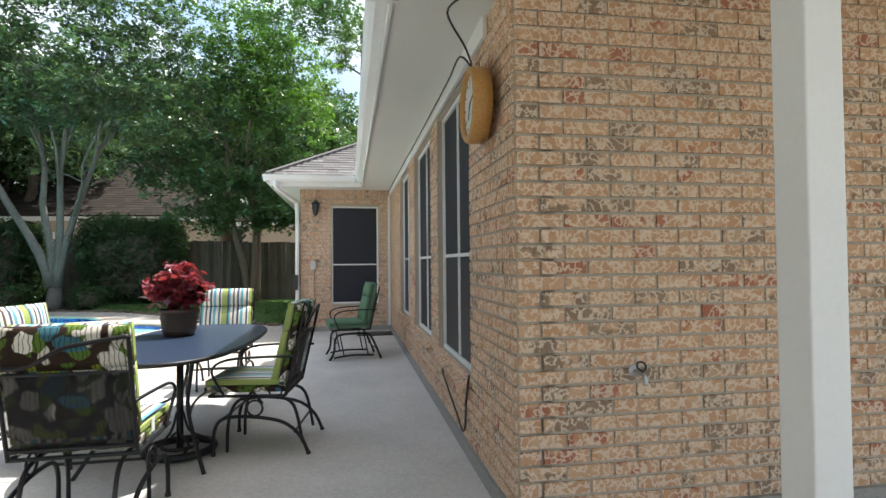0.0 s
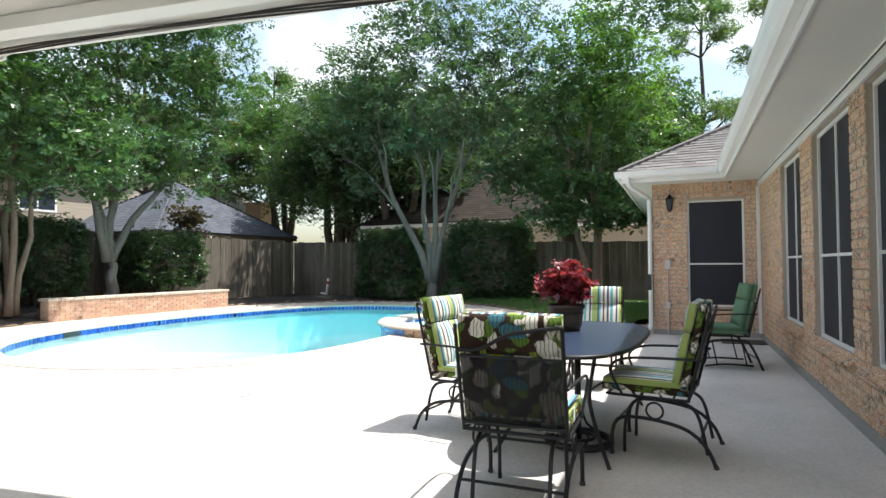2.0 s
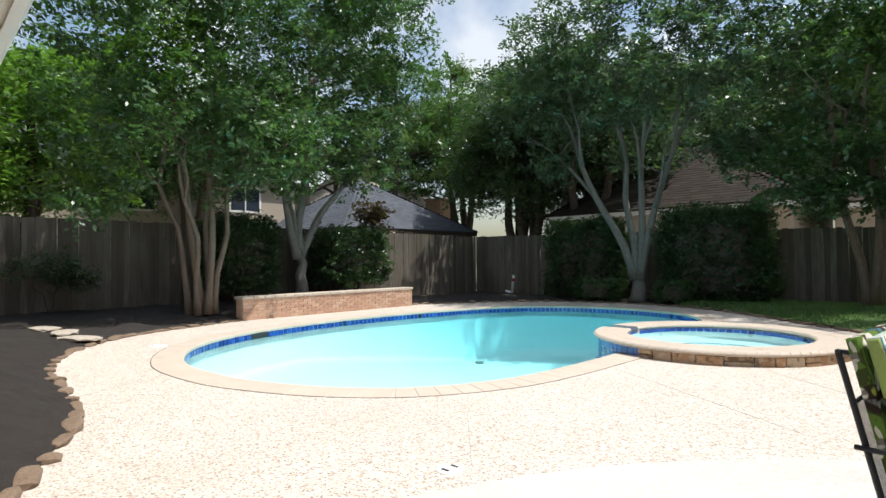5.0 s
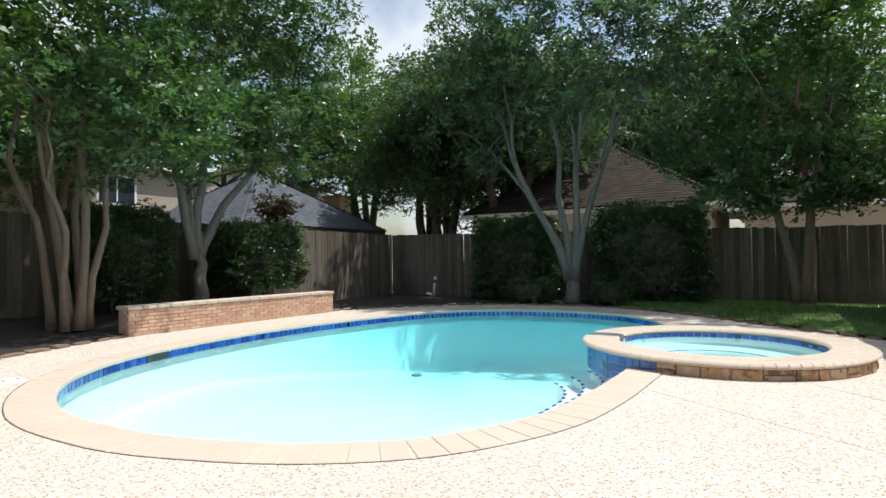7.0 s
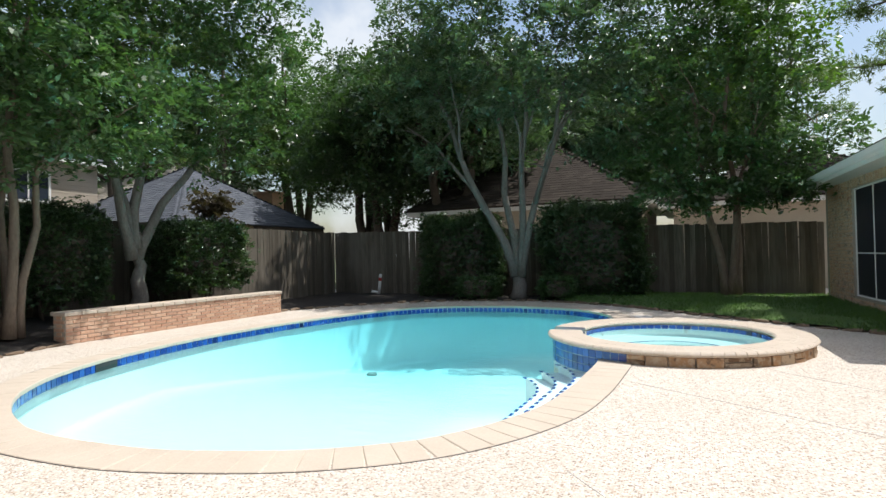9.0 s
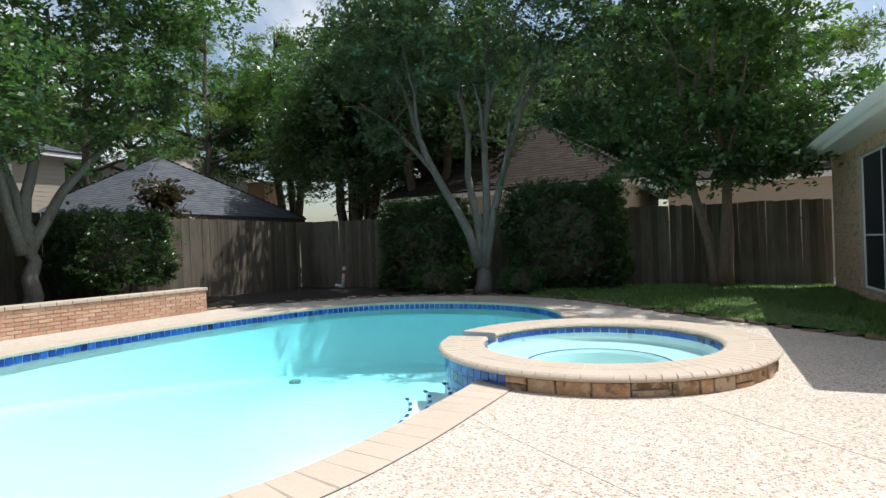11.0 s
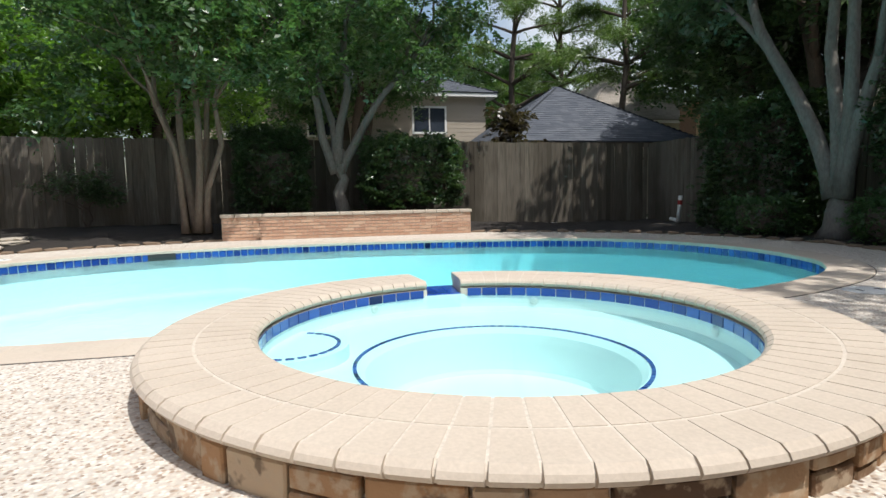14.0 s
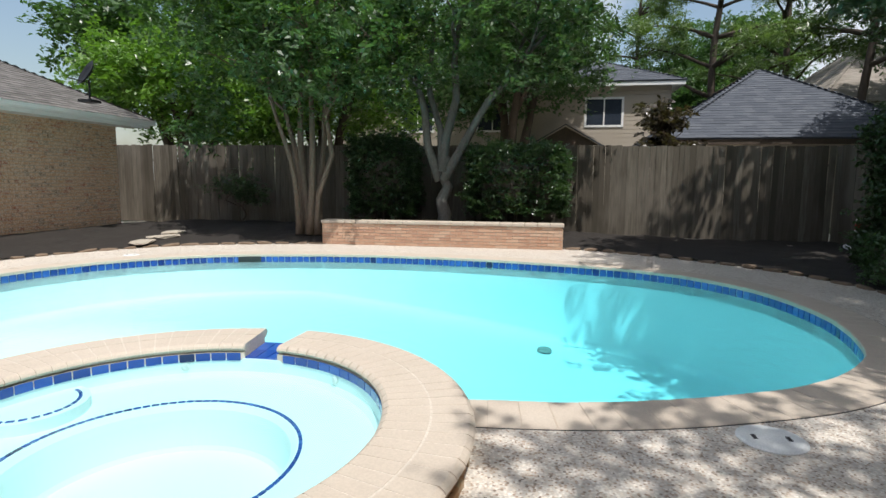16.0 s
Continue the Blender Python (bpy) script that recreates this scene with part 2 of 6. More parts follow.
def shingle_mat(name, stops):
    def build(nt, b):
        r = rand(nt, True)
        v = coords(nt)
        c = ramp(nt, r, stops)
        f = noise_tex(nt, v, 120, 2)
        c = mix(nt, 0.4, c, ramp(nt, f, [(0.3, tuple(x * 0.5 for x in stops[0][1])), (0.7, stops[-1][1])]))
        nt.links.new(c, b.inputs["Base Color"])
        bump(nt, b, f, 0.5, 0.004)
    return mat(name, build, 0.95, 0, 0.15)


SHINGLE = shingle_mat("roof_shingle", [(0.0, (0.11, 0.104, 0.098)), (0.5, (0.17, 0.16, 0.152)), (1.0, (0.25, 0.235, 0.222))])
SHINGLE_BROWN = shingle_mat("roof_brown", [(0.0, (0.030, 0.025, 0.021)), (0.5, (0.045, 0.037, 0.031)), (1.0, (0.065, 0.054, 0.045))])
SHINGLE_SLATE = shingle_mat("roof_slate", [(0.0, (0.07, 0.078, 0.095)), (0.5, (0.095, 0.105, 0.125)), (1.0, (0.13, 0.14, 0.16))])
SHINGLE_TAN = shingle_mat("roof_tan", [(0.0, (0.26, 0.23, 0.20)), (0.5, (0.32, 0.29, 0.25)), (1.0, (0.38, 0.34, 0.30))])
SIDING = mottled("beige_siding", (0.40, 0.34, 0.27), (0.47, 0.41, 0.33), 1, 40, 0.7, 0.1)
GLASS_DARK = mottled("far_glass", (0.02, 0.03, 0.045), (0.05, 0.06, 0.08), 0.6, 20, 0.1, 0.0)


# ---- mesh helpers ----
def mesh_of(bm, name, material, smooth=False):
    me = bpy.data.meshes.new(name)
    bm.to_mesh(me)
    bm.free()
    if material:
        me.materials.append(material)
    if smooth:
        me.polygons.foreach_set("use_smooth", [True] * len(me.polygons))
    return me


def part(name, bm, material, parent=None, label="", smooth=False, m=None):
    ob = new(name, mesh_of(bm, name, material, smooth) if isinstance(bm, bmesh.types.BMesh) else bm)
    ob.parent = parent
    if m is not None:
        ob.matrix_basis = m
    if label:
        tagged(ob, label)
    return ob


def thing(name, m, label, category, group="", kind=""):
    ob = new(name)
    ob.matrix_basis = m
    return tagged(ob, label, category, group, kind)


def box(bm, x0, x1, y0, y1, z0, z1, m=None):
    vs = [bm.verts.new(m @ Vector(p) if m else p) for p in ((x0, y0, z0), (x1, y0, z0), (x1, y1, z0), (x0, y1, z0), (x0, y0, z1), (x1, y0, z1), (x1, y1, z1), (x0, y1, z1))]
    for f in ((3, 2, 1, 0), (4, 5, 6, 7), (0, 1, 5, 4), (1, 2, 6, 5), (2, 3, 7, 6), (3, 0, 4, 7)):
        bm.faces.new([vs[i] for i in f])


def box_bm(*a, m=None, bevel=0.0):
    bm = bmesh.new()
    box(bm, *a, m=m)
    if bevel:
        bmesh.ops.bevel(bm, geom=list(bm.edges), offset=bevel, segments=2, affect="EDGES", profile=0.5)
    return bm


def tube(bm, pts, r, n=7, closed=False):
    pts = [Vector(p) for p in pts]
    k = len(pts)
    rs = r if isinstance(r, (list, tuple)) else [r] * k
    rings, up = [], None
    for i, p in enumerate(pts):
        a = pts[(i - 1) % k] if closed or i else p
        c = pts[(i + 1) % k] if closed or i < k - 1 else p
        d = (c - a).normalized()
        if up is None:
            up = d.orthogonal().normalized()
        up = (up - d * up.dot(d)).normalized()
        s = d.cross(up)
        rings.append([bm.verts.new(p + (up * math.cos(2 * math.pi * j / n) + s * math.sin(2 * math.pi * j / n)) * rs[i]) for j in range(n)])
    for i in range(k if closed else k - 1):
        A, B = rings[i], rings[(i + 1) % k]
        for j in range(n):
            bm.faces.new((A[j], A[(j + 1) % n], B[(j + 1) % n], B[j]))
    if not closed:
        bm.faces.new(rings[0][::-1])
        bm.faces.new(rings[-1])


def tube_bm(pts, r, n=7, closed=False):
    bm = bmesh.new()
    tube(bm, pts, r, n, closed)
    return bm


def spline(pts, steps=6, closed=False):
    P = [Vector(p) for p in pts]
    k, out = len(P), []
    for i in range(k if closed else k - 1):
        p0 = P[(i - 1) % k] if closed or i else P[0]
        p1, p2 = P[i], P[(i + 1) % k]
        p3 = P[(i + 2) % k] if closed or i < k - 2 else P[-1]
        for j in range(steps):
            t = j / steps
            out.append(0.5 * ((2 * p1) + (p2 - p0) * t + (2 * p0 - 5 * p1 + 4 * p2 - p3) * t * t + (3 * p1 - p0 - 3 * p2 + p3) * t ** 3))
    if not closed:
        out.append(P[-1])
    return out


def lathe(profile, n=24, bm=None, centre=(0, 0)):
    bm = bm or bmesh.new()
    rings = [[bm.verts.new((centre[0] + r * math.cos(2 * math.pi * j / n), centre[1] + r * math.sin(2 * math.pi * j / n), z)) for j in range(n)] for r, z in profile]
    for A, B in zip(rings, rings[1:]):
        for j in range(n):
            bm.faces.new((A[j], A[(j + 1) % n], B[(j + 1) % n], B[j]))
    return bm


def rounded(sx, sy, sz, r, seg=3, puff=0.0):
    """A soft cushion centred on its base."""
    bm = bmesh.new()
    box(bm, -sx / 2, sx / 2, -sy / 2, sy / 2, 0, sz)
    bmesh.ops.subdivide_edges(bm, edges=list(bm.edges), cuts=4, use_grid_fill=True)
    for v in bm.verts:
        fx, fy = 2 * v.co.x / sx, 2 * v.co.y / sy
        w = (1 - fx * fx) * (1 - fy * fy)
        v.co.z += (1 if v.co.z > sz / 2 else -1) * puff * max(0, w)
        edge = max(abs(fx), abs(fy))
        if edge > 0.9:
            v.co.z = sz / 2 + (v.co.z - sz / 2) * 0.62
    return bm


# ---- the pool's plan ----
CENTRE = Vector((-9.3, 10.6, 0))
ANCHORS = ((-8.9, 4.74), (-7.95, 4.97), (-7.2, 5.33), (-6.62, 5.85), (-6.18, 6.7), (-6.03, 7.6), (-5.99, 8.5), (-5.98, 9.2), (-6.05, 9.85), (-6.30, 10.35), (-6.42, 10.9), (-6.30, 11.5), (-6.1, 12.0), (-6.13, 12.7), (-6.22, 13.4), (-6.42, 14.1), (-6.80, 14.95), (-7.35, 15.6), (-8.1, 16.05), (-9.5, 16.3), (-11.1, 15.95), (-12.3, 14.8), (-13.05, 12.4), (-13.25, 9.6), (-12.75, 7.1), (-11.75, 5.6), (-10.3, 4.82))
WATER_Z = -0.105
SPA = Vector((-5.174, 10.904, 0))
SPA_R, SPA_IN, SPA_TOP = 1.815, 1.303, 0.19


def pool_line(off=0.0):
    """The pool's edge, moved outwards by off."""
    pts = spline([(x, y, 0) for x, y in ANCHORS], 10, True)
    out = []
    for i, p in enumerate(pts):
        d = (pts[(i + 1) % len(pts)] - pts[i - 1]).normalized()
        q = p + Vector((d.y, -d.x, 0)) * off
        out.append(q)
    return out


def clear_of_spa(q):
    """The point moved out of the spa's bowl into its wall."""
    d = Vector((q.x - SPA.x, q.y - SPA.y, 0))
    return SPA + d.normalized() * 1.6 if d.length < 1.6 else q


def even(pts, step):
    """Points at even steps along a closed line, with their directions."""
    seg = [(pts[(i + 1) % len(pts)] - p) for i, p in enumerate(pts)]
    total = sum(s.length for s in seg)
    n = round(total / step)
    out, i, run = [], 0, 0.0
    for k in range(n):
        want = total * k / n
        while run + seg[i].length < want:
            run += seg[i].length
            i += 1
        out.append((pts[i] + seg[i] * ((want - run) / seg[i].length), seg[i].normalized()))
    return out, total / n


def radial(off, with_spa=0.0):
    """The hole in the deck round CENTRE, at even angles."""
    line = pool_line(off)
    out = []
    for k in range(240):
        a = 2 * math.pi * k / 240
        d = Vector((math.cos(a), math.sin(a), 0))
        best = 0
        for i, p in enumerate(line):
            q = line[(i + 1) % len(line)]
            e, w = q - p, p - CENTRE
            den = d.x * e.y - d.y * e.x
            if abs(den) > 1e-9:
                t = (w.x * e.y - w.y * e.x) / den
                s = (w.x * d.y - w.y * d.x) / den
                if t > 0 and -1e-6 <= s <= 1:
                    best = max(best, t)
        if with_spa:
            w = SPA - CENTRE
            along = w.dot(d)
            off2 = with_spa ** 2 - (w.length_squared - along ** 2)
            if off2 > 0 and along > 0:
                best = max(best, along + math.sqrt(off2))
        out.append(CENTRE + d * best)
    return out


def ring_sheet(inner, outer, z=0.0):
    bm = bmesh.new()
    A = [bm.verts.new((p.x, p.y, z)) for p in inner]
    B = [bm.verts.new((p.x, p.y, z)) for p in outer]
    n = len(A)
    for i in range(n):
        bm.faces.new((A[i], B[i], B[(i + 1) % n], A[(i + 1) % n]))
    return bm


hole = radial(0.1, SPA_R - 0.12)
DIRS = [(p - CENTRE).normalized() for p in hole]
# deck out to the beds, then plain ground to the horizon
deck_edge = [CENTRE + d * 16 for d in DIRS]
part("deck", ring_sheet(hole, deck_edge, 0.0), DECK)
tagged(bpy.data.objects["deck"], "exposed pebble aggregate pool deck in full sun", "pool deck", kind="structure")
part("ground", ring_sheet([CENTRE + d * 15.9 for d in DIRS], [CENTRE + d * 900 for d in DIRS], -0.02), SOIL)
tagged(bpy.data.objects["ground"], "flat ground beyond the yard", "ground", kind="structure")

# smooth concrete slab beside the house, with a curved front edge
bm = bmesh.new()
front = spline([(-5.25, 1.62, 0), (-5.0, 2.6, 0), (-4.65, 3.8, 0), (-4.05, 5.0, 0), (-3.2, 5.95, 0), (-2.3, 6.6, 0), (-1.6, 7.0, 0), (-1.38, 7.4, 0), (-1.42, 9.4, 0), (-1.45, 11.5, 0)], 6)
top = [bm.verts.new((p.x, p.y, 0.012)) for p in front] + [bm.verts.new(p) for p in ((1.0, 11.6, 0.012), (6.8, 2.7, 0.012), (6.8, -7.6, 0.012), (-5.3, -7.6, 0.012))]
bm.faces.new(top)
ext = bmesh.ops.extrude_face_region(bm, geom=list(bm.faces))
for v in [e for e in ext["geom"] if isinstance(e, bmesh.types.BMVert)]:
    v.co.z = -0.1
bmesh.ops.triangulate(bm, faces=list(bm.faces))
bmesh.ops.recalc_face_normals(bm, faces=list(bm.faces))
tagged(part("patio_slab", bm, CONCRETE), "smooth pale concrete patio slab with stains", "patio", kind="structure")
tagged(part("slab_joint", tube_bm([(-5.2, 1.60, 0.011), (-3.4, 1.0, 0.011), (-1.5, 0.3, 0.011)], 0.006, 5), CABLE), "dark expansion joint in the patio slab", "joint", kind="structure")

# pool shell
bm = bmesh.new()
line = pool_line(0.0)


def pool_depth(p):
    return -0.8 - 0.7 * max(0.0, min(1.0, (p.y - 8.5) / 5.5))


n = len(line)
prev = None
for f, zf in ((1.0, None), (1.0, 0.92), (0.985, 0.98), (0.95, 1.0), (0.6, 1.0), (0.3, 1.0)):
    row = []
    for p in line:
        q = clear_of_spa(CENTRE + (p - CENTRE) * f)
        row.append(bm.verts.new((q.x, q.y, 0.0 if zf is None else pool_depth(q) * zf)))
    if prev:
        for i in range(n):
            bm.faces.new((prev[i], prev[(i + 1) % n], row[(i + 1) % n], row[i]))
    prev = row
mid = bm.verts.new((CENTRE.x, CENTRE.y, pool_depth(CENTRE)))
for i in range(n):
    bm.faces.new((prev[i], prev[(i + 1) % n], mid))
pool = thing("swimming_pool", pose(0, 0, 0), "freeform swimming pool with blue tile band and stone coping", "swimming pool")
part("shell", bm, PLASTER, pool, "pale plaster pool shell", True)
bm = bmesh.new()
bm.faces.new([bm.verts.new((p.x, p.y, WATER_Z)) for p in [clear_of_spa(q) for q in pool_line(-0.004)]])
bmesh.ops.triangulate(bm, faces=list(bm.faces))
part("water", bm, WATER, pool, "clear turquoise pool water with light ripples")
# long entry steps along the side, ending against the spa
side = sorted([p for p in pool_line(0.0) if 6.75 < p.y < 10.0 and p.x > -7.5], key=lambda p: p.y)
TRIM_CHIP = mesh_of(box_bm(-0.045, 0.045, -0.02, 0.02, -0.004, 0.006), "trim_tile", TILE)
for width, ztop in ((0.80, WATER_Z - 0.34), (0.55, WATER_Z - 0.23), (0.30, WATER_Z - 0.12)):
    bm = bmesh.new()
    nose = []
    for p in side:
        f = max(0.0, min(1.0, (p.y - 6.75) / 0.9))
        bulge = 0.32 * max(0.0, (p.y - 8.9) / 1.1) ** 2
        nose.append(Vector((p.x - width * f * (2 - f) - bulge, p.y, 0)))
    ring_pts = nose + [Vector((p.x + 0.03, p.y, 0)) for p in reversed(side)]
    hi = [bm.verts.new((p.x, p.y, ztop)) for p in ring_pts]
    lo = [bm.verts.new((p.x, p.y, -1.05)) for p in ring_pts]
    bm.faces.new(hi)
    for k in range(len(hi)):
        bm.faces.new((lo[k], lo[(k + 1) % len(lo)], hi[(k + 1) % len(lo)], hi[k]))
    bmesh.ops.recalc_face_normals(bm, faces=list(bm.faces))
    part("step", bm, STEP_WHITE, pool, "white underwater step")
    run = 0.0
    for p, q in zip(nose, nose[1:]):
        run += (q - p).length
        if run > 0.16:
            run = 0.0
            d = q - p
            part("trim_tile", TRIM_CHIP, None, pool, "", False, Matrix.Translation((q.x, q.y, ztop)) @ pose(0, 0, 0, 0, 0, math.degrees(math.atan2(d.y, d.x))))

# ---- house ----
HOUSE = pose(0.80, 2.76, 0, 0, 0, 2.8)
COURSE, BRICK_L = 0.08, 0.255
BRICK_MESH = {}


def brick_mesh(w, material, h=COURSE - 0.011):
    key = (round(w, 3), material.name, round(h, 3))
    if key not in BRICK_MESH:
        bm = box_bm(-w / 2, w / 2, -0.009, 0.012, -h / 2, h / 2)
        for v in bm.verts:
            if v.co.y < 0:
                v.co.x *= 1 - 0.006 / w
                v.co.z *= 1 - 0.006 / h
        BRICK_MESH[key] = mesh_of(bm, "brick", material)
    return BRICK_MESH[key]


LATER = []


def brick_wall(name, m, length, height, openings, near, label, base=0.1, soldier=False, thick=0.2, material=None, mass=None):
    """A wall along local x, its face at local y = 0 looking to -y. near: the stretch of x whose bricks are single pieces."""
    xs = sorted({0, length, *[o[0] for o in openings], *[o[1] for o in openings]})
    zs = sorted({0, height, *[o[2] for o in openings], *[o[3] for o in openings]})
    bm = bmesh.new()
    for xa, xb in zip(xs, xs[1:]):
        for za, zb in zip(zs, zs[1:]):
            if not any(o[0] <= xa and xb <= o[1] and o[2] <= za and zb <= o[3] for o in openings):
                box(bm, xa, xb, 0, thick, za, zb)
    bmesh.ops.remove_doubles(bm, verts=list(bm.verts), dist=1e-5)
    wall = tagged(part(name, bm, MORTAR, None, "", False, m), label, "wall", kind="structure")
    part("footing", box_bm(0, length, -0.03, 0.0, -0.02, base), CURB, wall, "rough grey concrete footing")
    LATER.append((wall, m, length, height, openings, near, base, soldier, material or BRICK, mass or BRICKS))
    return wall


def lay_bricks(wall, m, length, height, openings, near, base, soldier, material, mass):
    rng = random.Random(len(wall.name) * 7 + int(length * 10))
    top = height - (0.255 if soldier else 0)
    rows = int((top - base) / COURSE)
    rest = bmesh.new()
    single = 0
    for r in range(rows + (1 if soldier else 0)):
        up = soldier and r == rows
        h = 0.235 if up else COURSE - 0.011
        z = base + rows * COURSE + 0.13 if up else base + (r + 0.5) * COURSE
        step = COURSE if up else BRICK_L
        cuts = [(0.0, length)]
        for o in openings:
            if o[2] - 0.02 < z < o[3] + 0.02:
                cuts = [c for a, b in cuts for c in ((a, min(b, o[0])), (max(a, o[1]), b)) if c[1] - c[0] > 0.03]
        for a, b in cuts:
            x = -step * (0.5 if r % 2 else 0.0)
            while x < b:
                x0, x1 = max(x, a) + 0.005, min(x + step, b) - 0.005
                x += step
                if x1 - x0 < 0.03:
                    continue
                w, c = x1 - x0, (x0 + x1) / 2
                y = rng.uniform(-0.0025, 0.0025)
                if near[0] <= c <= near[1] and single < 300:
                    single += 1
                    part("brick", brick_mesh(w, material, h), None, wall, "", False, pose(c, y, z))
                else:
                    box(rest, x0, x1, y - 0.009, y + 0.012, z - h / 2, z + h / 2)
    if len(rest.verts):
        tagged(part("bricks", rest, mass, wall), kind="stuff")
    else:
        rest.free()


def window(name, m, w, h, cross, label):
    """A white-framed opening with dark solar screens; local x along, y out of the wall is negative."""
    win = thing(name, m, label, "window", kind="structure")
    f = 0.035
    bm = bmesh.new()
    for a in ((0, w, 0, f), (0, w, h - f, h)):
        box(bm, a[0], a[1], -0.01, 0.05, a[2], a[3])
    for a in (0, w - f):
        box(bm, a, a + f, -0.01, 0.05, f, h - f)
    part("window_frame", bm, WHITE, win, "white painted frame")
    zc = h * 0.40
    cols = [(f, w - f)] if not cross else [(f, w / 2 - 0.014), (w / 2 + 0.014, w - f)]
    if cross:
        part("mullion", box_bm(w / 2 - 0.014, w / 2 + 0.014, -0.004, 0.04, f, h - f), WHITE, win)
    for a, b in cols:
        part("transom", box_bm(a, b, -0.002, 0.04, zc - 0.014, zc + 0.014), WHITE, win)
        for z0, z1 in ((f, zc - 0.014), (zc + 0.014, h - f)):
            part("screen", box_bm(a, b, 0.012, 0.02, z0, z1), SCREEN, win, "dark woven solar screen")
    part("backing", box_bm(0, w, 0.06, 0.12, 0, h), SCREEN, win)
    return win


def gutter(name, a, b, drop_at=None, label="white painted metal rain gutter along the eave"):
    a, b = Vector(a), Vector(b)
    d = (b - a).normalized()
    out = Vector((d.y, -d.x, 0))
    prof = [(0, 0.06), (0, -0.06), (0.07, -0.06), (0.10, -0.02), (0.115, 0.045), (0.125, 0.06), (0.115, 0.062), (0.10, 0.04), (0.02, 0.03)]
    bm = bmesh.new()
    ends = [[bm.verts.new(p + out * u + Vector((0, 0, w))) for u, w in prof] for p in (a, b)]
    k = len(prof)
    for i in range(k):
        bm.faces.new((ends[0][i], ends[0][(i + 1) % k], ends[1][(i + 1) % k], ends[1][i]))
    bm.faces.new(ends[0])
    bm.faces.new(ends[1][::-1])
    bmesh.ops.recalc_face_normals(bm, faces=list(bm.faces))
    return tagged(part(name, bm, WHITE), label, "gutter", kind="structure")


def downspout(pts, label):
    d = thing("downspout", pose(*pts[0]), label, "downspout")
    o = Vector(pts[0])
    loc = [Vector(p) - o for p in pts]
    part("pipe", tube_bm(spline(loc, 4), 0.042, 8), WHITE, d, "white rectangular downpipe", True)
    part("boot", tube_bm([loc[-1] + (loc[-2] - loc[-1]) * 0.05, loc[-1] + (loc[-1] - loc[-2]).normalized() * 0.12], 0.055, 8), WHITE, d)
    return d


WALL_H = 2.95
# long wall with three tall windows, face to the west
WINDOWS = ((1.07, 2.50), (2.95, 4.40), (5.05, 6.45))
Z0, Z1 = 0.57, 2.72
WM = HOUSE @ pose(0, 8.75, 0, 0, 0, -90)
wall_w = brick_wall("wall_west", WM, 8.75, WALL_H, [(8.75 - b, 8.75 - a, Z0, Z1) for a, b in WINDOWS], (5.6, 8.75), "tan mottled brick wall with three tall windows")
for i, (a, b) in enumerate(WINDOWS):
    window("window_%d" % (i + 1), WM @ pose(8.75 - b, 0.055, Z0), b - a, Z1 - Z0, True, "tall white-framed window with dark solar screens")
    sill = thing("brick_sill", WM @ pose(8.75 - b - 0.05, 0, Z0), "sloping rowlock brick window sill", "window sill", kind="structure")
    k = 19
    for j in range(k):
        part("brick", brick_mesh(0.068, BRICK, 0.11), None, sill, "", False, pose((j + 0.5) * (b - a + 0.1) / k, -0.03, -0.045, -68))
# tap wall, face to the south
SM = HOUSE
wall_s = brick_wall("wall_south", SM, 6.0, WALL_H, [], (0, 2.6), "tan mottled brick wall with a garden tap")
# end wall with one window
EM = HOUSE @ pose(-1.80, 8.75, 0)
wall_e = brick_wall("wall_end", EM, 1.80, WALL_H, [(0.60, 1.55, 0.55, 2.53)], (0, 1.8), "tan brick end wall under the eave", soldier=True)
window("window_4", EM @ pose(0.60, 0.055, 0.55), 0.95, 1.98, False, "white-framed window with dark solar screen")
# the end wing's west wall
NM = HOUSE @ pose(-1.80, 16.1, 0, 0, 0, -90)
wall_n = brick_wall("wall_wing", NM, 7.35, WALL_H, [(1.95, 4.25, 0.30, 2.66)], (3.0, 4.4), "tan brick wing wall with a wide window", soldier=True)
window("window_5", NM @ pose(1.95, 0.055, 0.30), 2.3, 2.36, True, "wide white-framed window with dark solar screens")
tagged(part("wall_house_back", box_bm(-1.8, 6, 16.1, 16.3, 0, WALL_H, m=HOUSE), MORTAR), "plain back wall of the house", "wall", kind="structure")
# west wing of the house
WING = pose(-5.25, 1.60, 0, 0, 0, 178.1)
wing_n = brick_wall("wall_west_wing", WING, 10.6, WALL_H, [], (8.0, 10.6), "sunlit tan brick wall of the west wing")
wing_e = brick_wall("wall_porch", pose(-5.25, -4.6, 0, 0, 0, 90), 6.2, WALL_H, [(4.0, 5.78, 0.1, 2.2)], (5.7, 6.2), "brick pier and porch wall with a white door", soldier=True)
door = thing("door_1", pose(-5.25, -4.6, 0, 0, 0, 90) @ pose(4.0, 0.04, 0.1), "white panelled porch door", "door", kind="structure")
part("door_frame", box_bm(0, 1.78, -0.03, 0.03, 0, 2.1), WHITE, door)
part("door_leaf", box_bm(0.3, 1.5, -0.05, -0.03, 0.02, 2.02, bevel=0.008), WHITE, door)
brick_wall("wall_wing_gable", pose(-15.84, -6.5, 0, 0, 0, 90) @ pose(8.45, 0, 0, 0, 0, 180), 8.45, WALL_H, [], (0, 0), "brick side of the west wing")

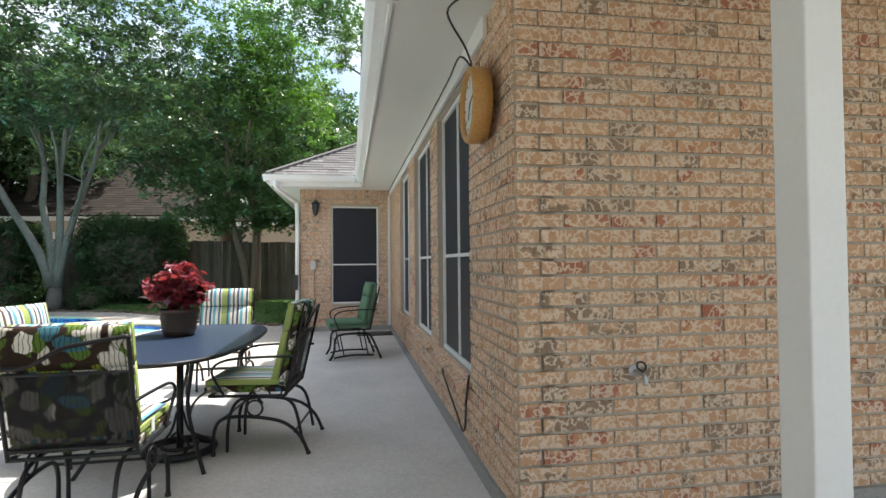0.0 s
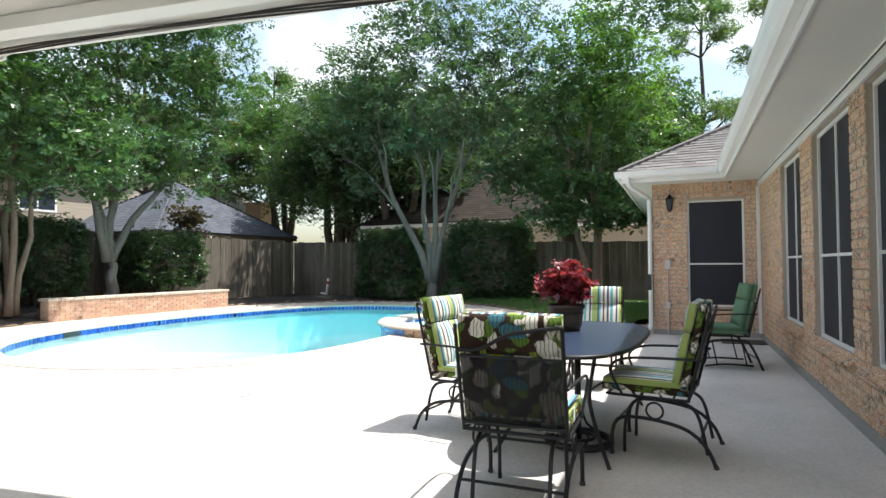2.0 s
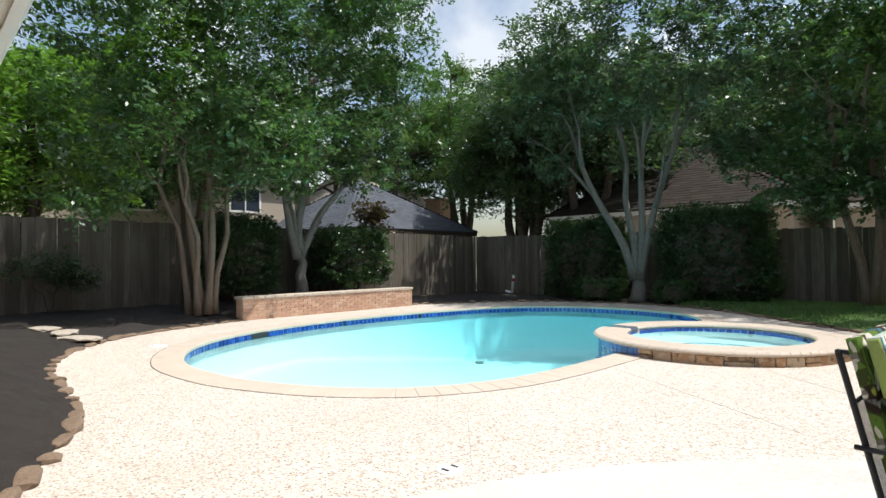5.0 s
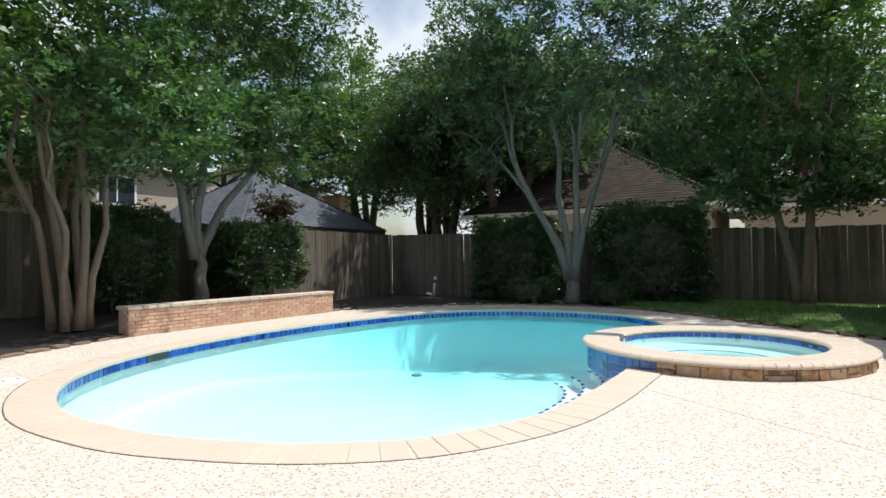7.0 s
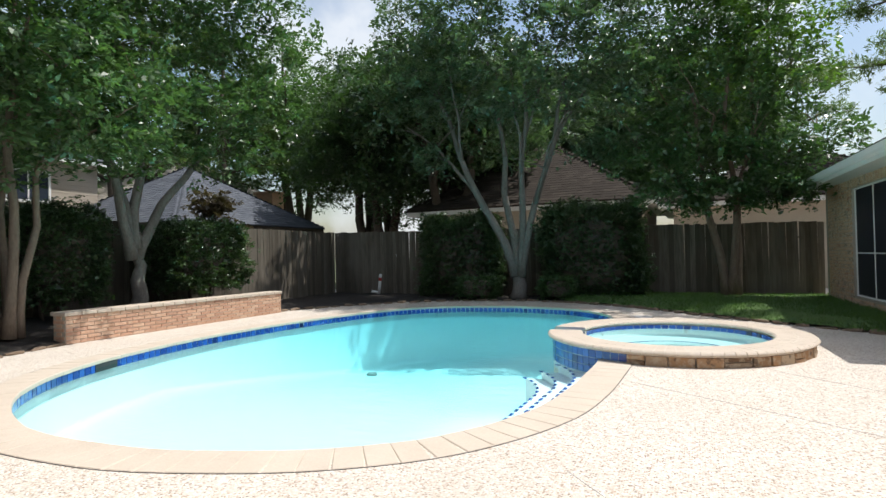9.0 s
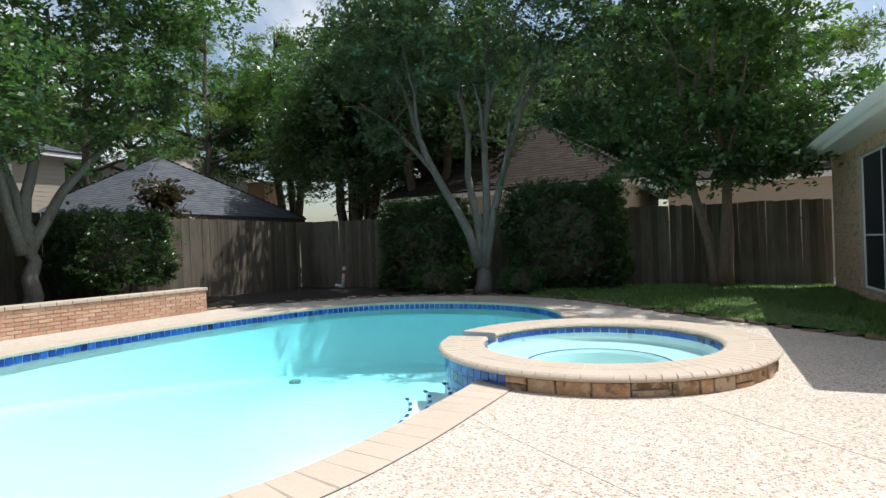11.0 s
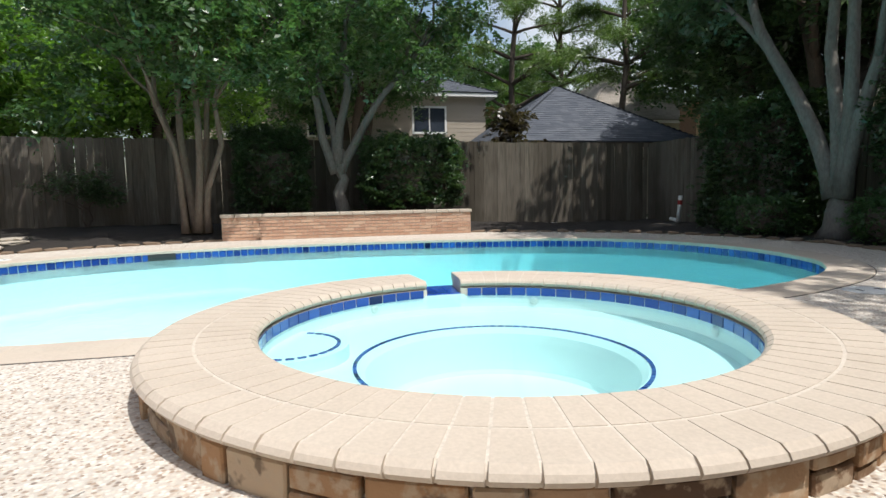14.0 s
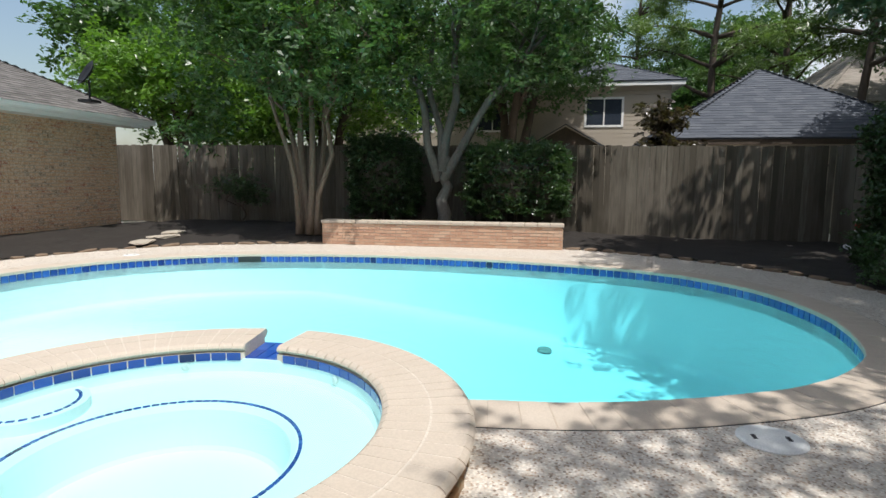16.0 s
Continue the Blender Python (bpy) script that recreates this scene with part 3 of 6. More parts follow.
# ceilings, soffits and beams
bm = bmesh.new()
EDGE_A, EDGE_B = Vector((-5.55, 2.02, 0)), Vector((0.22, 3.12, 0))
lo = [bm.verts.new((x, y, 2.86)) for x, y in ((-5.3, -1.9), (6.6, -1.9), (6.6, 2.95), (0.9, 2.9), (EDGE_B.x, EDGE_B.y), (EDGE_A.x, EDGE_A.y), (-5.5, 1.4))]
bm.faces.new(lo[::-1])
hi = [bm.verts.new(v.co + Vector((0, 0, 0.1))) for v in lo]
bm.faces.new(hi)
for i in range(len(lo)):
    bm.faces.new((lo[i], lo[(i + 1) % len(lo)], hi[(i + 1) % len(lo)], hi[i]))
tagged(part("ceiling", bm, SOFFIT), "white painted porch ceiling", "ceiling", kind="structure")
edge_d = (EDGE_B - EDGE_A).normalized()
em = Matrix.Translation(EDGE_A) @ Matrix.Rotation(math.atan2(edge_d.y, edge_d.x), 4, "Z")
LEN = (EDGE_B - EDGE_A).length
tagged(part("trim_beam", box_bm(0.1, LEN, -0.42, -0.30, 2.77, 2.857, m=em), WHITE), "white painted porch beam", "beam", kind="structure")
tagged(part("trim_fascia", box_bm(-0.1, LEN, -0.03, 0.0, 2.83, 3.06, m=em), WHITE), "white fascia board of the porch roof", "fascia", kind="structure")
gutter("gutter_porch", EDGE_B + Vector((0, 0.0, 2.99)), EDGE_A + Vector((-0.12, -0.02, 2.99)))
for k in range(3):
    pts = [em @ Vector((0.1 + 0.5 * i, -0.06 - 0.02 * k + 0.01 * math.sin(i * 1.7 + k), 2.835 - 0.012 * k - 0.02 * math.sin(i * 0.9 + k))) for i in range(12)]
    tagged(part("cable", tube_bm(spline(pts, 3), 0.007, 5), CABLE), "black cable clipped under the porch eave", "cable", "cables under the eave")
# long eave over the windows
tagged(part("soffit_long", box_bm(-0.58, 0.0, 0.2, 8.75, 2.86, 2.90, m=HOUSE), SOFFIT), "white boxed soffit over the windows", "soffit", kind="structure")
tagged(part("trim_frieze", box_bm(-0.035, -0.012, 0.5, 8.74, 2.73, 2.857, m=HOUSE), WHITE), "white frieze board over the windows", "frieze", kind="structure")
tagged(part("fascia_long", box_bm(-0.60, -0.582, 0.2, 8.2, 2.84, 3.05, m=HOUSE), WHITE), "white fascia board", "fascia", kind="structure")
gutter("gutter_long", HOUSE @ Vector((-0.602, 8.15, 2.98)), HOUSE @ Vector((-0.602, 0.3, 2.98)))
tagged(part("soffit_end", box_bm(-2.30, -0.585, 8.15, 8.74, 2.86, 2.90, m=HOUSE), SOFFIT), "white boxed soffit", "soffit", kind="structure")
tagged(part("fascia_end", box_bm(-2.30, -0.62, 8.13, 8.148, 2.84, 3.05, m=HOUSE), WHITE), "white fascia board", "fascia", kind="structure")
gutter("gutter_end", HOUSE @ Vector((-2.42, 8.125, 2.98)), HOUSE @ Vector((-0.72, 8.125, 2.98)))
tagged(part("soffit_wing", box_bm(-2.30, -1.82, 8.75, 16.6, 2.86, 2.90, m=HOUSE), SOFFIT), "white boxed soffit", "soffit", kind="structure")
tagged(part("fascia_wing", box_bm(-2.318, -2.30, 8.15, 16.6, 2.84, 3.05, m=HOUSE), WHITE), "white fascia board", "fascia", kind="structure")
gutter("gutter_wing", HOUSE @ Vector((-2.322, 16.6, 2.98)), HOUSE @ Vector((-2.322, 8.02, 2.98)))
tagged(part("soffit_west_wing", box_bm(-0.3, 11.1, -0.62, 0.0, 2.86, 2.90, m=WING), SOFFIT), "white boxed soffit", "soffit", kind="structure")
tagged(part("fascia_west_wing", box_bm(-0.3, 11.1, -0.64, -0.62, 2.84, 3.05, m=WING), WHITE), "white fascia board", "fascia", kind="structure")
gutter("gutter_west_wing", WING @ Vector((-0.3, -0.642, 2.98)), WING @ Vector((11.2, -0.642, 2.98)))

# corner trim and downpipes
tagged(part("trim_corner", box_bm(-0.06, -0.013, 8.66, 8.735, 0.1, 2.73, m=HOUSE), WHITE), "white inside corner trim", "trim", kind="structure")
downspout([HOUSE @ Vector(p) for p in ((-2.20, 8.08, 2.94), (-2.18, 8.10, 2.80), (-1.92, 8.55, 2.62), (-1.86, 8.66, 2.45), (-1.86, 8.67, 1.2), (-1.86, 8.66, 0.25), (-1.90, 8.55, 0.10), (-2.02, 8.35, 0.06))], "white downspout at the brick corner")
downspout([(-5.10, 2.05, 2.93), (-5.12, 2.02, 2.78), (-5.22, 1.72, 2.68), (-5.25, 1.66, 2.5), (-5.26, 1.66, 1.2), (-5.26, 1.66, 0.3), (-5.20, 1.72, 0.14), (-4.98, 1.92, 0.07)], "white downspout at the porch pier")

# porch post
post = thing("porch_post", pose(1.30, 1.42, 0.012, 0, 0, 4), "square white painted porch post", "post")
part("shaft", box_bm(-0.06, 0.06, -0.06, 0.06, 0.0, 2.85, bevel=0.006), WHITE, post)


# ---- roofs ----
def roof_face(name, corners, material, label, exposure=0.14, tab=0.3, parent=None):
    """A roof plane laid with overlapping shingles. corners: eave a, eave b, top b, top a."""
    a, b, c, d = [Vector(p) for p in corners]
    nrm = (b - a).cross(d - a).normalized()
    if nrm.z < 0:
        nrm.negate()
    bm = bmesh.new()
    vs = [bm.verts.new(p - nrm * 0.012) for p in (a, b, c, d)] + [bm.verts.new(p - nrm * 0.06) for p in (a, b, c, d)]
    bm.faces.new(vs[:4])
    bm.faces.new(vs[4:][::-1])
    for i in range(4):
        bm.faces.new((vs[i], vs[i + 4], vs[(i + 1) % 4 + 4], vs[(i + 1) % 4]))
    slope = ((d - a).cross(b - a).length / (b - a).length)
    rows = max(1, int(slope / exposure))
    rng = random.Random(5)
    along = (b - a).normalized()
    for r in range(rows):
        f0, f1 = r / rows, (r + 1.25) / rows
        p, q = a.lerp(d, f0), b.lerp(c, f0)
        w = (q - p).dot(along)
        x = -rng.random() * tab
        up = (a.lerp(d, min(f1, 1)) - p)
        up = up - along * up.dot(along)
        while x < w:
            tw = tab * rng.uniform(0.6, 1.2)
            x0, x1 = max(0, x) + 0.002, min(w, x + tw) - 0.002
            x += tw
            if x1 - x0 < 0.02:
                continue
            lift = nrm * rng.uniform(0.010, 0.018)
            s, e = p + along * x0, p + along * x1
            q4 = [bm.verts.new(v) for v in (s + lift, e + lift, e + up + nrm * 0.002, s + up + nrm * 0.002)]
            bm.faces.new(q4)
            q2 = [bm.verts.new(v) for v in (s + lift, s, e, e + lift)]
            bm.faces.new(q2)
    return part(name, bm, material, parent, label)


def hp(x, y, z):
    return HOUSE @ Vector((x, y, z))


E_Z = 3.05
roof = thing("roof_wing", pose(0, 0, 0), "grey-brown shingled hip roof of the end wing", "roof", kind="structure")
roof_face("roof_slope", (hp(-2.36, 8.08, E_Z), hp(-0.58, 8.08, E_Z), hp(2.3, 12.1, 5.3), hp(1.7, 12.1, 5.3)), SHINGLE, "", parent=roof)
roof_face("roof_slope", (hp(-2.36, 16.7, E_Z), hp(-2.36, 8.08, E_Z), hp(1.7, 12.1, 5.3), hp(1.7, 12.7, 5.3)), SHINGLE, "", parent=roof)
roof_face("roof_slope", (hp(-0.64, 8.1, E_Z), hp(-0.64, 0.1, E_Z), hp(3.3, 3.9, 5.3), hp(3.3, 12.1, 5.3)), SHINGLE, "", parent=roof)
part("ridge", tube_bm([hp(-2.36, 8.08, E_Z + 0.01), hp(1.7, 12.1, 5.32)], 0.05, 6), SHINGLE, roof)
roof2 = thing("roof_west_wing", pose(0, 0, 0), "grey-brown shingled hip roof of the west wing", "roof", kind="structure")
wv = lambda x, y, z: WING @ Vector((x, y, z))
roof_face("roof_slope", (wv(-0.3, -0.68, E_Z), wv(11.25, -0.68, E_Z), wv(7.0, 3.6, 5.3), wv(-0.3, 3.6, 5.3)), SHINGLE, "", parent=roof2)
roof_face("roof_slope", (wv(11.25, -0.68, E_Z), wv(11.25, 8.4, E_Z), wv(7.0, 4.4, 5.3), wv(7.0, 3.6, 5.3)), SHINGLE, "", parent=roof2)
bm = bmesh.new()
bm.faces.new([bm.verts.new(p) for p in ((EDGE_A.x - 0.1, EDGE_A.y + 0.02, 3.06), (EDGE_B.x, EDGE_B.y, 3.06), (6.6, 3.0, 3.2), (6.6, -2.0, 3.1), (-5.4, -2.0, 3.1))])
tagged(part("roof_porch", bm, SHINGLE), "shingled porch roof", "roof", kind="structure")

# ---- planter wall ----
pm = pose(-14.92, 8.03, 0, 0, 0, 90)
PL, PH = 5.55, 0.50
planter = thing("planter_wall", pm, "low red brick retaining wall with stone cap behind the pool", "retaining wall")
part("core", box_bm(0, PL, 0.01, 0.34, -0.02, PH), MORTAR, planter)
for k in range(20):
    w = PL / 20
    part("cap_stone", box_bm(k * w + 0.004 - (0.03 if k == 0 else 0), (k + 1) * w - 0.004 + (0.03 if k == 19 else 0), -0.03, 0.40, PH, PH + 0.07, bevel=0.012), COPING, planter)
rng = random.Random(3)
for r in range(7):
    x = -0.127 if r % 2 else 0.0
    h = PH / 7
    while x < PL:
        x0, x1 = max(0, x) + 0.004, min(PL, x + 0.255) - 0.004
        x += 0.255
        if x1 - x0 > 0.03:
            part("brick", brick_mesh(x1 - x0, RED_BRICK, h - 0.01), None, planter, "", False, pose((x0 + x1) / 2, 0.004 + rng.uniform(-0.002, 0.002), (r + 0.5) * h))
    for s in (0, 1):
        part("brick", brick_mesh(0.30 if r % 2 else 0.15, RED_BRICK, h - 0.01), None, planter, "", False, pose(0.0 if s == 0 else PL, 0.18, (r + 0.5) * h) @ pose(0, 0, 0, 0, 0, -90 if s == 0 else 90))

# ---- fences ----
PICKET = box_bm(-0.073, 0.073, -0.009, 0.009, 0, 1.0)
PICKET = mesh_of(PICKET, "picket", FENCE_WOOD)


def fence(name, a, b, z0a, z1a, z0b, z1b, label, side=1):
    a, b = Vector((*a, 0)), Vector((*b, 0))
    d = (b - a).normalized()
    ang = math.degrees(math.atan2(d.y, d.x))
    L = (b - a).length
    fe = thing(name, Matrix.Translation(a) @ pose(0, 0, 0, 0, 0, ang), label, "fence")
    rng = random.Random(int(L * 10))
    n = int(L / 0.142)
    for i in range(n):
        x = (i + 0.5) * L / n
        t = x / L
        z0, z1 = z0a + (z0b - z0a) * t - 0.05, z1a + (z1b - z1a) * t + rng.uniform(-0.018, 0.018)
        m = pose(x, rng.uniform(-0.006, 0.006), z0, rng.uniform(-0.4, 0.4), rng.uniform(-0.5, 0.5), 0) @ Matrix.Diagonal((rng.uniform(0.965, 1.02), 1, z1 - z0, 1))
        ob = part("picket", PICKET, None, fe)
        ob.matrix_basis = m
    for f in (0.2, 0.5, 0.8):
        bm = bmesh.new()
        za, zb = z0a + (z1a - z0a) * f, z0b + (z1b - z0b) * f
        tube(bm, [(0, 0.045 * side, za), (L, 0.045 * side, zb)], 0.035, 4)
        part("rail", bm, FENCE_WOOD, fe)
    return fe


fence("fence", (-18.0, 20.3), (-18.0, -2.6), 0.05, 2.42, 0.28, 2.55, "tall weathered grey cedar board fence", -1)
fence("fence", (-1.75, 19.6), (-17.95, 20.32), 0.0, 2.08, 0.05, 2.42, "tall weathered cedar board fence behind the lawn", -1)

# upper storey eave over the long wall
tagged(part("wall_upper", box_bm(0.5, 5.5, -0.5, 6.0, 3.3, 3.96, m=HOUSE), SOFFIT), "pale upper wall of the house", "wall", kind="structure")
tagged(part("soffit_upper", box_bm(-0.30, 0.52, -0.6, 6.25, 3.96, 4.0, m=HOUSE), SOFFIT), "white boxed upper soffit", "soffit", kind="structure")
gutter("gutter_upper", HOUSE @ Vector((-0.302, 6.3, 4.06)), HOUSE @ Vector((-0.302, -0.6, 4.06)))
roof_face("roof_slope", (hp(-0.34, 6.3, 4.12), hp(-0.34, -0.6, 4.12), hp(3.3, 2.2, 6.0), hp(3.3, 3.6, 6.0)), SHINGLE, "", parent=roof)

tagged(part("soffit_corner", box_bm(-6.0, -4.95, 1.45, 1.98, 2.842, 2.856), SOFFIT), "white soffit board over the pier", "soffit", kind="structure")

# ---- coping and tile band of the pool ----
def in_spa(p, r):
    return (Vector((p.x, p.y, 0)) - SPA).length < r


def open_for_spa(bm):
    """Cuts away what would lie inside the spa's bowl."""
    bmesh.ops.delete(bm, geom=[v for v in bm.verts if in_spa(v.co, 1.52)], context="VERTS")
    return bm


COPE_W = 0.40
A, B = pool_line(-0.03), pool_line(COPE_W)
bmesh_ring = ring_sheet(A, B, -0.035)
part("coping_bed", open_for_spa(bmesh_ring), GROUT, pool, "sandy mortar bed under the coping")
stones, step = even(pool_line(0.0), 0.205)
for i, (p, d) in enumerate(stones):
    if in_spa(p, SPA_R - 0.15):
        continue
    ang = math.degrees(math.atan2(d.y, d.x))
    key = "coping_stone"
    if i == 0 or key not in bpy.data.meshes:
        bmc = box_bm(-step / 2 - 0.004, step / 2 + 0.004, -COPE_W, 0.03, -0.05, 0.008)
        for v in bmc.verts:
            if v.co.y < 0:
                v.co.x *= 1.055
        bmesh.ops.bevel(bmc, geom=list(bmc.edges), offset=0.009, segments=1, affect="EDGES")
        COPING_MESH = mesh_of(bmc, key, COPING)
    part("coping_stone", COPING_MESH, None, pool, "", False, Matrix.Translation(p) @ pose(0, 0, random.uniform(-0.002, 0.002), 0, 0, ang))
part("tile_backing", open_for_spa(tube_bm([Vector((p.x, p.y, -0.115)) for p in pool_line(0.025)], 0.03, 4, True)), TILE_GROUT, pool)
bm = bmesh.new()
L0, L1 = pool_line(0.0), pool_line(0.0)
m = len(L0)
lo = [bm.verts.new((p.x, p.y, -0.30)) for p in L0]
hi = [bm.verts.new((p.x, p.y, -0.03)) for p in L0]
for i in range(m):
    bm.faces.new((lo[i], lo[(i + 1) % m], hi[(i + 1) % m], hi[i]))
part("tile_bed", open_for_spa(bm), TILE_GROUT, pool)
tiles, tstep = even(pool_line(-0.006), 0.125)
TILE_MESH = mesh_of(box_bm(-tstep / 2 + 0.008, tstep / 2 - 0.008, -0.004, 0.006, -0.055, 0.06), "tile", TILE)
for p, d in tiles:
    if not in_spa(p, SPA_R - 0.1):
        part("tile", TILE_MESH, None, pool, "", False, Matrix.Translation((p.x, p.y, -0.108)) @ pose(0, 0, 0, 0, 0, math.degrees(math.atan2(d.y, d.x))))
bm = tube_bm([Vector((p.x, p.y, 0.001)) for p in pool_line(COPE_W + 0.003)], 0.0045, 4, True)
bmesh.ops.delete(bm, geom=[v for v in bm.verts if in_spa(v.co, SPA_R - 0.05)], context="VERTS")
part("edge_joint", bm, CABLE, pool, "thin dark joint between coping and deck")
# skimmer mouth and floor drains
sk = min(stones, key=lambda s: (s[0] - Vector((-12.9, 7.2, 0))).length)
part("skimmer", box_bm(-0.22, 0.22, -0.02, 0.03, -0.16, -0.04, m=Matrix.Translation(sk[0]) @ pose(0, 0, 0, 0, 0, math.degrees(math.atan2(sk[1].y, sk[1].x)))), CABLE, pool, "dark skimmer mouth in the tile band")
part("drain", lathe([(0.0, -1.33), (0.11, -1.33), (0.13, -1.375)], 16, None, (-11.9, 13.2)), CURB, pool, "round floor drain cover")

# ---- spa ----
spa = thing("spa", Matrix.Translation(SPA), "raised round spa with sandstone coping and blue tile band", "spa")
GAP = radians(180.5)
HALF = 0.105


def polar(r, a, z=0.0):
    return Vector((r * math.cos(a), r * math.sin(a), z))


def arc_piece(r0, r1, z0, z1, a0, a1, seg=2, round_in=0.0, round_out=0.0):
    """A curved block with rounded inner and outer noses."""
    prof = []
    if round_in:
        prof = [(r0 + round_in - round_in * math.sin(math.pi * k / 4), z1 - (z1 - z0) * k / 4) for k in range(5)]
    else:
        prof = [(r0, z1), (r0, z0)]
    if round_out:
        prof += [(r1 - round_out + round_out * math.sin(math.pi * k / 4), z0 + (z1 - z0) * k / 4) for k in range(5)]
    else:
        prof += [(r1, z0), (r1, z1)]
    bmp = bmesh.new()
    rings = []
    for s in range(seg + 1):
        a = a0 + (a1 - a0) * s / seg
        rings.append([bmp.verts.new(polar(r, a, z)) for r, z in prof])
    k = len(prof)
    for X, Y in zip(rings, rings[1:]):
        for j in range(k):
            bmp.faces.new((X[j], X[(j + 1) % k], Y[(j + 1) % k], Y[j]))
    bmp.faces.new(rings[0][::-1])
    bmp.faces.new(rings[-1])
    bmesh.ops.recalc_face_normals(bmp, faces=list(bmp.faces))
    return bmp


N_COPE = 84
SPA_THICK = 0.064
span = 2 * math.pi - 2 * HALF
w = span / N_COPE
OUT_MESH = [mesh_of(arc_piece(SPA_R - 0.22, SPA_R + 0.02, SPA_TOP - SPA_THICK, SPA_TOP, -w / 2 + 0.0021 + e, w / 2 - 0.0021 - e, 2, 0, 0.034), "coping_brick", COPING) for e in (0.0, 0.0012)]
IN_MESH = [mesh_of(arc_piece(SPA_IN, SPA_R - 0.234, SPA_TOP - SPA_THICK, SPA_TOP, -w / 2 + 0.0026 + e, w / 2 - 0.0026 - e, 2, 0.034, 0), "coping_brick", COPING) for e in (0.0, 0.0014)]
rng = random.Random(17)
for k in range(N_COPE):
    a = GAP + HALF + (k + 0.5) * w
    part("coping_brick", rng.choice(OUT_MESH), None, spa, "", False, pose(0, 0, rng.uniform(-0.0004, 0.001), 0, 0, math.degrees(a)))
    part("coping_brick", rng.choice(IN_MESH), None, spa, "", False, pose(0, 0, rng.uniform(-0.0004, 0.001), 0, 0, math.degrees(a)))
part("coping_bed", arc_piece(SPA_IN + 0.012, SPA_R + 0.004, SPA_TOP - SPA_THICK - 0.004, SPA_TOP - 0.0016, GAP + HALF, GAP + 2 * math.pi - HALF, 90, 0.03, 0.03), GROUT, spa, "pale sandy joints between the coping bricks")
# outer wall: stone to the deck, blue tile to the pool
part("wall_core", arc_piece(SPA_IN + 0.012, SPA_R - 0.06, -1.3, SPA_TOP - SPA_THICK - 0.004, GAP + HALF, GAP + 2 * math.pi - HALF, 90), GROUT, spa)
part("spillway_core", arc_piece(SPA_IN + 0.012, SPA_R - 0.06, -1.3, 0.078, GAP - HALF, GAP + HALF, 6), TILE, spa)


def stone_mat(nt, b):
    v = coords(nt)
    r = rand(nt, False)
    c = ramp(nt, r, [(0.0, (0.12, 0.075, 0.05)), (0.25, (0.30, 0.18, 0.10)), (0.55, (0.44, 0.26, 0.14)), (0.8, (0.38, 0.27, 0.18)), (1.0, (0.55, 0.42, 0.29))])
    f = noise_tex(nt, v, 14, 4)
    c = mix(nt, ramp(nt, f, [(0.48, (0, 0, 0)), (0.58, (0.7, 0.7, 0.7))]), c, (0.50, 0.40, 0.29))
    c = mix(nt, ramp(nt, noise_tex(nt, v, 9, 3), [(0.58, (0, 0, 0)), (0.66, (0.7, 0.7, 0.7))]), c, (0.09, 0.065, 0.05))
    nt.links.new(c, b.inputs["Base Color"])
    bump(nt, b, f, 0.8, 0.012)


FLAG = mat("spa_ledger_stone", stone_mat, 0.85, 0, 0.2)
a_tile0 = math.atan2(9.13 - SPA.y, -5.66 - SPA.x) % (2 * math.pi)   # where stone gives way to tile
a_tile1 = math.atan2(12.62 - SPA.y, -5.75 - SPA.x) % (2 * math.pi)
rng = random.Random(11)
a = a_tile0
end = a_tile1 + 2 * math.pi
while a < end - 0.02:
    wa = min(rng.uniform(0.07, 0.20), end - a)
    # some places carry two thin courses, some one tall block
    z_top, z_low = SPA_TOP - SPA_THICK - 0.005, -0.03
    zm = rng.uniform(0.035, 0.075)
    for lo_z, hi_z in (((z_low, z_top),) if rng.random() < 0.55 else ((z_low, zm - 0.004), (zm + 0.004, z_top))):
        out = rng.uniform(-0.010, 0.014)
        bms = arc_piece(SPA_R - 0.07, SPA_R - 0.02 + out, lo_z, hi_z, a + 0.004, a + wa - 0.004, 2)
        bmesh.ops.bevel(bms, geom=list(bms.edges), offset=0.007, segments=1, affect="EDGES")
        for v in bms.verts:
            v.co += Vector((noise.noise(v.co * 9), noise.noise(v.co * 9 + Vector((7, 0, 0))), noise.noise(v.co * 9 + Vector((0, 7, 0))))) * 0.006
        part("stone", bms, FLAG, spa)
    a += wa
rows = 3
na = 40
for k in range(na):
    aa = a_tile1 + (a_tile0 - a_tile1) * (k + 0.5) / na
    half = (a_tile0 - a_tile1) / na / 2
    if abs((aa - GAP + math.pi) % (2 * math.pi) - math.pi) < HALF + 0.02:
        continue
    for r in range(rows):
        z1 = SPA_TOP - SPA_THICK - 0.008 - r * 0.108
        name = "tile_outer_%d" % r
        if name not in bpy.data.meshes:
            mesh_of(arc_piece(SPA_R - 0.062, SPA_R - 0.05, z1 - 0.100, z1, -half + 0.0025, half - 0.0025, 1), name, TILE)
        part("tile", bpy.data.meshes[name], None, spa, "", False, pose(0, 0, 0, 0, 0, math.degrees(aa)))
part("tile_grout", arc_piece(SPA_R - 0.07, SPA_R - 0.0575, -0.3, SPA_TOP - SPA_THICK - 0.004, a_tile1 + 0.01, GAP - HALF - 0.01, 20), TILE_GROUT, spa)
part("tile_grout", arc_piece(SPA_R - 0.07, SPA_R - 0.0575, -0.3, SPA_TOP - SPA_THICK - 0.004, GAP + HALF + 0.01, a_tile0 - 0.01, 20), TILE_GROUT, spa)
